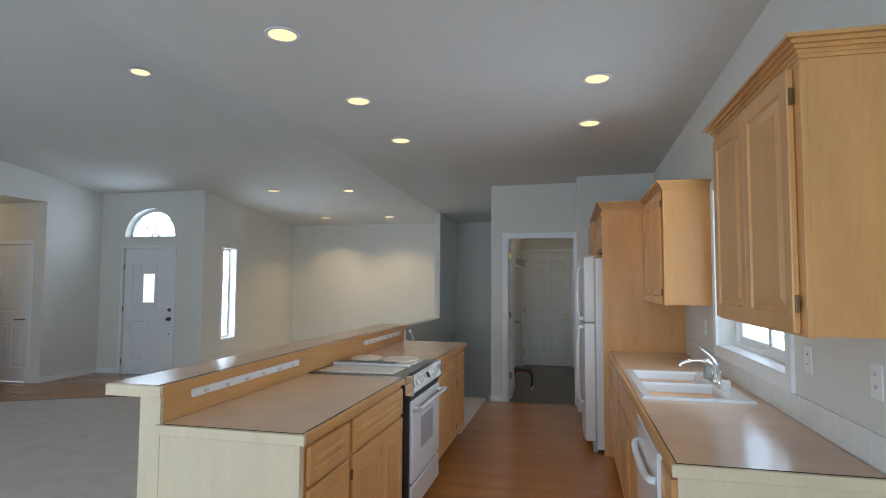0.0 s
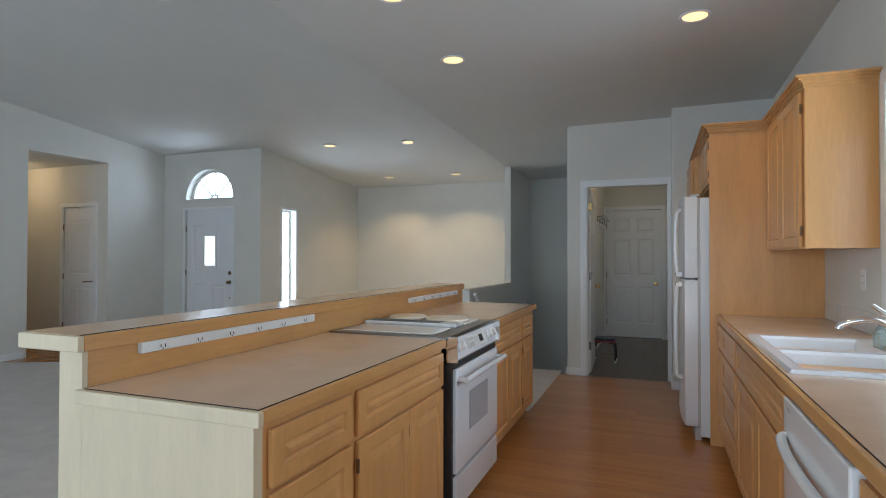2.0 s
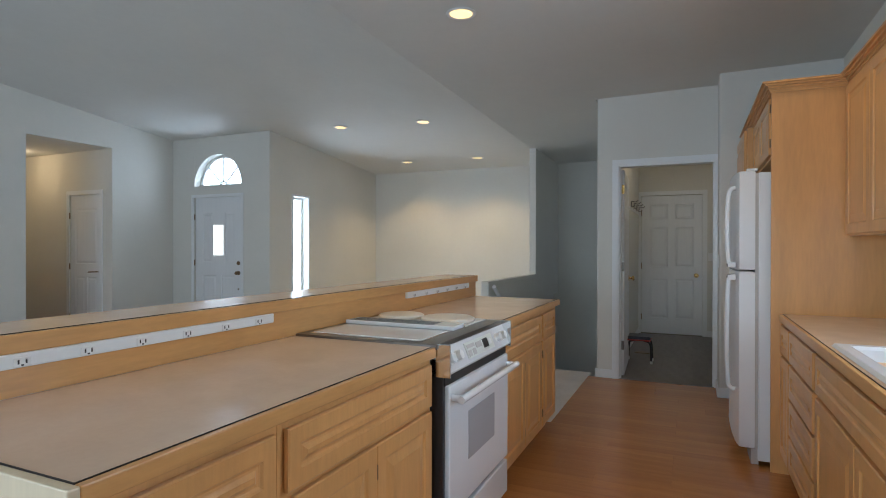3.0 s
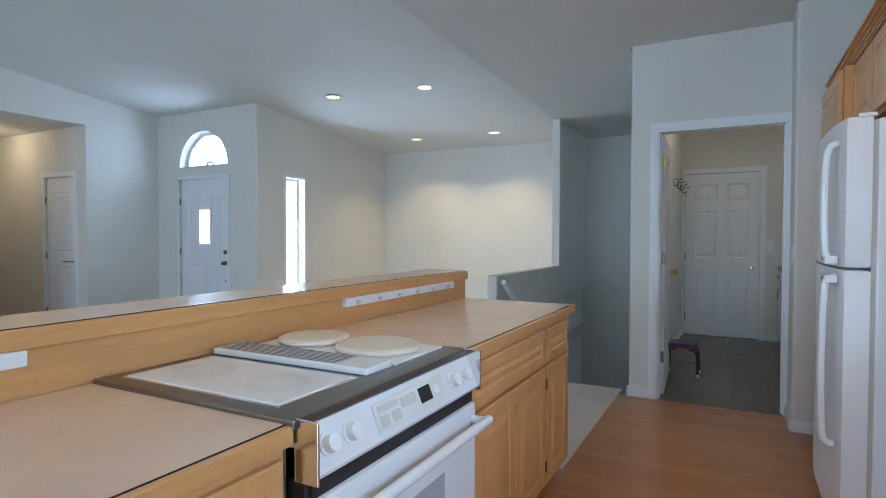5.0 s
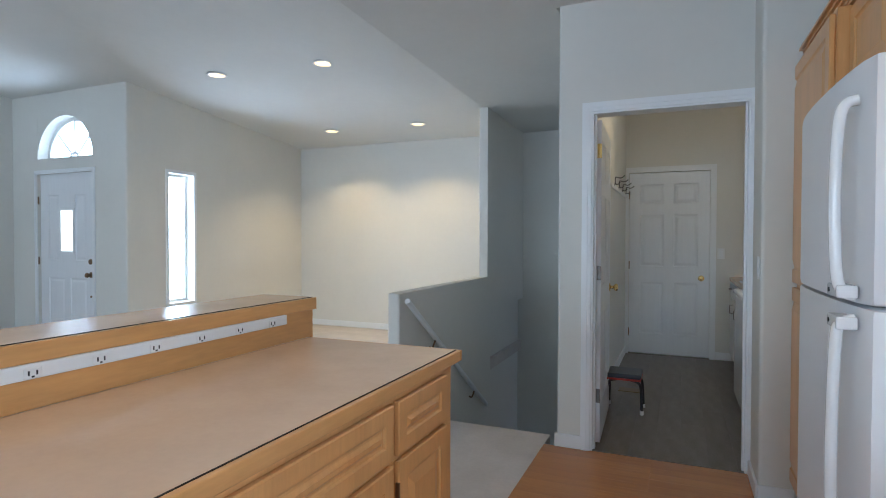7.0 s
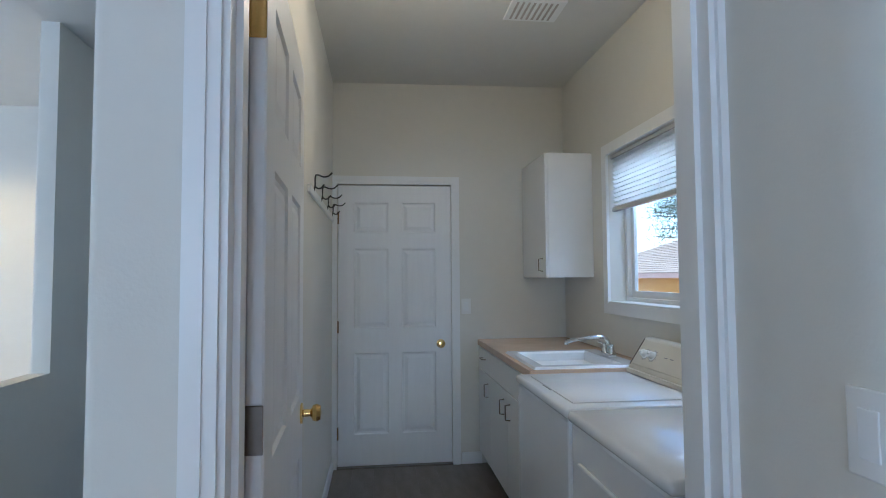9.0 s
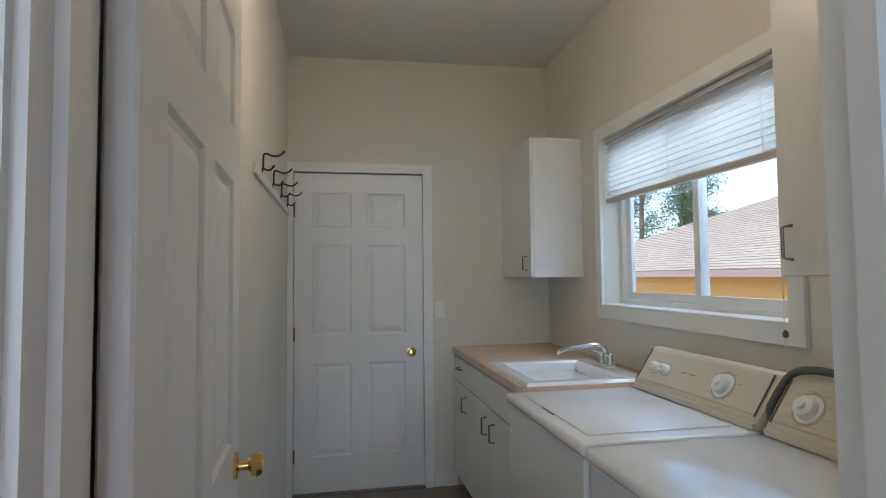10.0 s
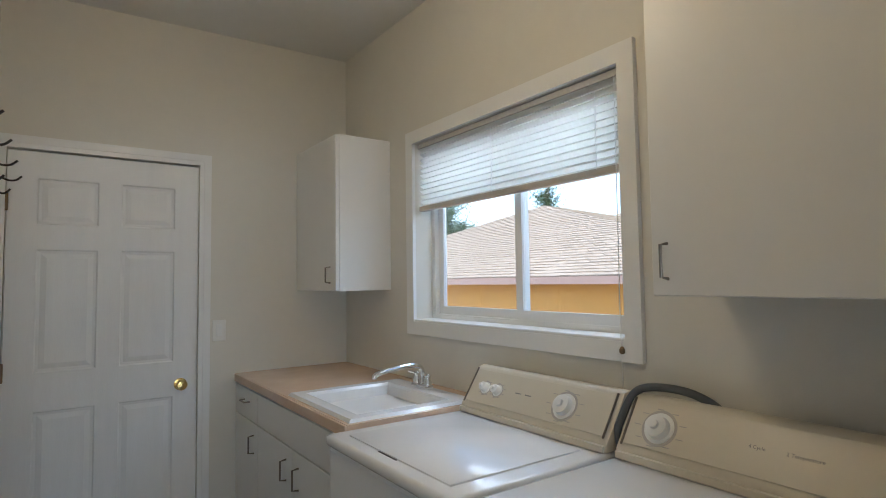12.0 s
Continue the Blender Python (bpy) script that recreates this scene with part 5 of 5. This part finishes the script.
def hip_house(name, label, x0, x1, y0, y1, ez, peak, wz, shingles):
    """A low house with a pyramid hip roof; the slope to the west carries separate shingle courses."""
    h = thing(name, label, "house", at=((x0 + x1) / 2, (y0 + y1) / 2, wz))
    part("house_wall", box(x0 + 0.5, x1 - 0.5, y0 + 0.5, y1 - 0.5, wz, ez - 0.05), M_STUCCO, h, "ochre stucco wall")
    part("fascia", box(x0, x1, y0, y1, ez - 0.17, ez - 0.005), M_FASCIA, h, "brown fascia and gutter")
    bm = bmesh.new()
    cs = [(x0, y0), (x1, y0), (x1, y1), (x0, y1)]
    pv = Vector(peak)
    base = [bm.verts.new((*c, ez)) for c in cs]
    top = bm.verts.new(peak)
    for i in range(4):
        bm.faces.new((base[i], base[(i + 1) % 4], top))
    bm.faces.new(base[::-1])
    roof = part("roof", bm, M_SHING, h, "brown shingle hip roof")
    rnd = random.Random(5)
    bm = bmesh.new()
    rows = shingles
    for face in (0, 3):
        A = Vector((x0, y0, ez)) if face == 0 else Vector((x0, y1, ez))
        B = Vector((x1, y0, ez)) if face == 0 else Vector((x0, y0, ez))
        nrm = (B - A).cross(pv - A).normalized()
        if nrm.z < 0:
            nrm = -nrm
        for r in range(rows):
            t0, t1 = r / rows, (r + 1.0) / rows
            a0, b0, a1, b1 = A.lerp(pv, t0), B.lerp(pv, t0), A.lerp(pv, t1), B.lerp(pv, t1)
            L = (b0 - a0).length
            n = max(1, int(L / 0.33))
            off = rnd.random() * 0.8
            for q in range(n):
                s0, s1 = max(0, (q + off - 0.4) / n), min(1, (q + 0.93 + off - 0.4) / n)
                if s1 <= s0:
                    continue
                e = 0.02 + rnd.random() * 0.015
                v = [bm.verts.new(p) for p in (a0.lerp(b0, s0) + nrm * e, a0.lerp(b0, s1) + nrm * e, a1.lerp(b1, s1) + nrm * 0.006, a1.lerp(b1, s0) + nrm * 0.006)]
                w = [bm.verts.new(p) for p in (a0.lerp(b0, s0), a0.lerp(b0, s1))]
                bm.faces.new(v)
                bm.faces.new((w[0], w[1], v[1], v[0]))
    sh = part("shingles", bm, M_SHING, roof)
    tagged(sh, kind="stuff")
    return h


hip_house("neighbour_house", "ochre stucco neighbour house with brown hip roof", 9.0, 19.0, 11.0, 32.0, 1.48, (14.0, 21.6, 4.0), -2.6, 36)
hip_house("neighbour_house", "second hip-roofed house beyond the first", 18.5, 30.0, 15.0, 32.0, 1.9, (24.0, 23.5, 5.3), -2.6, 28)


def tree(x, y, h, seed, label):
    rnd = random.Random(seed)
    t = thing("pine_tree", label, "tree", "pine trees", at=(x, y, -2.6))
    part("trunk", tube([(x + 0.1 * math.sin(k), y, -2.62 + h * k / 8) for k in range(9)], 0.16, 8), M_BARK, t)
    lb = bmesh.new()
    cb = bmesh.new()
    for k in range(46):
        z = -2.6 + h * (0.22 + 0.78 * k / 46)
        a = rnd.random() * 6.28
        ln = (1.0 - 0.7 * k / 46) * h * 0.24 * rnd.uniform(0.6, 1.1)
        tip = Vector((x + ln * math.cos(a), y + ln * math.sin(a), z + ln * 0.12))
        b2 = tube([(x, y, z), tip], 0.035, 5)
        me = bpy.data.meshes.new("tmp")
        b2.to_mesh(me)
        b2.free()
        cb.from_mesh(me)
        bpy.data.meshes.remove(me)
        for q in range(150):
            c = Vector((x, y, z)).lerp(tip, rnd.uniform(0.25, 1.05)) + Vector((rnd.gauss(0, 0.36), rnd.gauss(0, 0.36), rnd.gauss(0.05, 0.28)))
            u = Vector((rnd.gauss(0, 1), rnd.gauss(0, 1), rnd.gauss(0, 1))).normalized() * rnd.uniform(0.1, 0.22)
            w = Vector((rnd.gauss(0, 1), rnd.gauss(0, 1), rnd.gauss(0, 1))).normalized() * 0.07
            lb.faces.new([lb.verts.new(c + p) for p in (-u, w, u)])
    part("limbs", cb, M_BARK, t)
    part("crown", lb, M_LEAF, t, "ragged dark green needle crown")


tree(25, 43, 14, 1, "tall dark pine behind the neighbour house")
tree(20.5, 42, 12, 2, "tall dark pine behind the neighbour house")
tree(19.5, 36, 9.5, 4, "bushy pine close behind the neighbour house")
tree(31, 38, 11, 3, "smaller pine beyond the roofs")

# ---- floor boards and tiles ----
rnd = random.Random(11)
kf = thing("kitchen_floor", "honey oak strip floor in the kitchen", "floor", kind="structure")
meshes = {}


def board(parent, name, material, x0, x1, y0, y1):
    key = (name, round(x1 - x0, 3), round(y1 - y0, 3))
    if key not in meshes:
        me = part(name, box(0, x1 - x0 - 0.0004, 0, y1 - y0 - 0.0004, -0.02, 0.0, 0.0004, 1), material, parent)
        meshes[key] = me.data
        ob = me
    else:
        ob = new(name, meshes[key])
        ob.parent = parent
    ob.location = (x0, y0, rnd.uniform(-0.0002, 0.0001))
    return ob


part("underlay", box(-1.12, EW, 0.4, 7.9, -0.12, -0.021), M_GAP, kf)
y = 2.2
while y < 7.88:
    y1 = min(y + 0.083, 7.89)
    lo = -1.12 if y < 2.74 else -0.49 if y < 6.2 else -0.45
    hi = EW if y < 2.74 else 1.06 if y < 6.78 else (0.99 if y < 7.53 else 0.715)
    cut = round(rnd.uniform(lo + 0.3, hi - 0.3) * 5) / 5
    board(kf, "plank", M_PLANK, lo, cut, y, y1)
    board(kf, "plank", M_PLANK, cut, hi, y, y1)
    y = y1
bm = bmesh.new()
for k in range(21):
    for a, b in ((-1.12, -0.1), (-0.1, EW)):
        bx(bm, a, b - 0.001, 0.4 + 0.0857 * k, 0.4 + 0.0857 * (k + 1) - 0.001, -0.02, 0)
tagged(part("plank_field", bm, M_PLANK, kf), kind="stuff")

ef = thing("entry_floor", "honey oak floor at the entry and hallway", "floor", kind="structure")
bm = bmesh.new()
for k in range(29):
    y0, y1 = 6.0 + 0.085 * k, min(6.0 + 0.085 * (k + 1) - 0.0012, 8.47)
    xe = min(DW, GW + (y0 - 6.0) / (7.0 - 6.0) * (DW - GW))
    if y1 > 6.34 and y1 < 7.46:
        bx(bm, -9.5, GW, y0, y1, -0.02, 0)
    xf = min(DW, GW + (y1 - 6.0) / (7.0 - 6.0) * (DW - GW))
    bm.faces.new([bm.verts.new(p) for p in ((GW, y0, 0.001), (xe, y0, 0.001), (xf, y1, 0.001), (GW, y1, 0.001))])
tagged(part("plank_field", bm, M_PLANK, ef), kind="stuff")

lf = thing("laundry_floor", "grey wood-look vinyl plank floor in the laundry", "floor", kind="structure")
x = LW
k = 0
while x < 0.90:
    x1 = min(x + 0.15, 0.90)
    ys = [7.9] + [8.3 + 0.37 * (k % 3) + 0.95 * j for j in range(3)] + [NB + 0.01]
    for a, b in zip(ys, ys[1:]):
        if b > a + 0.02:
            board(lf, "plank", M_VINYL, x, x1, a, b)
    x, k = x1, k + 1
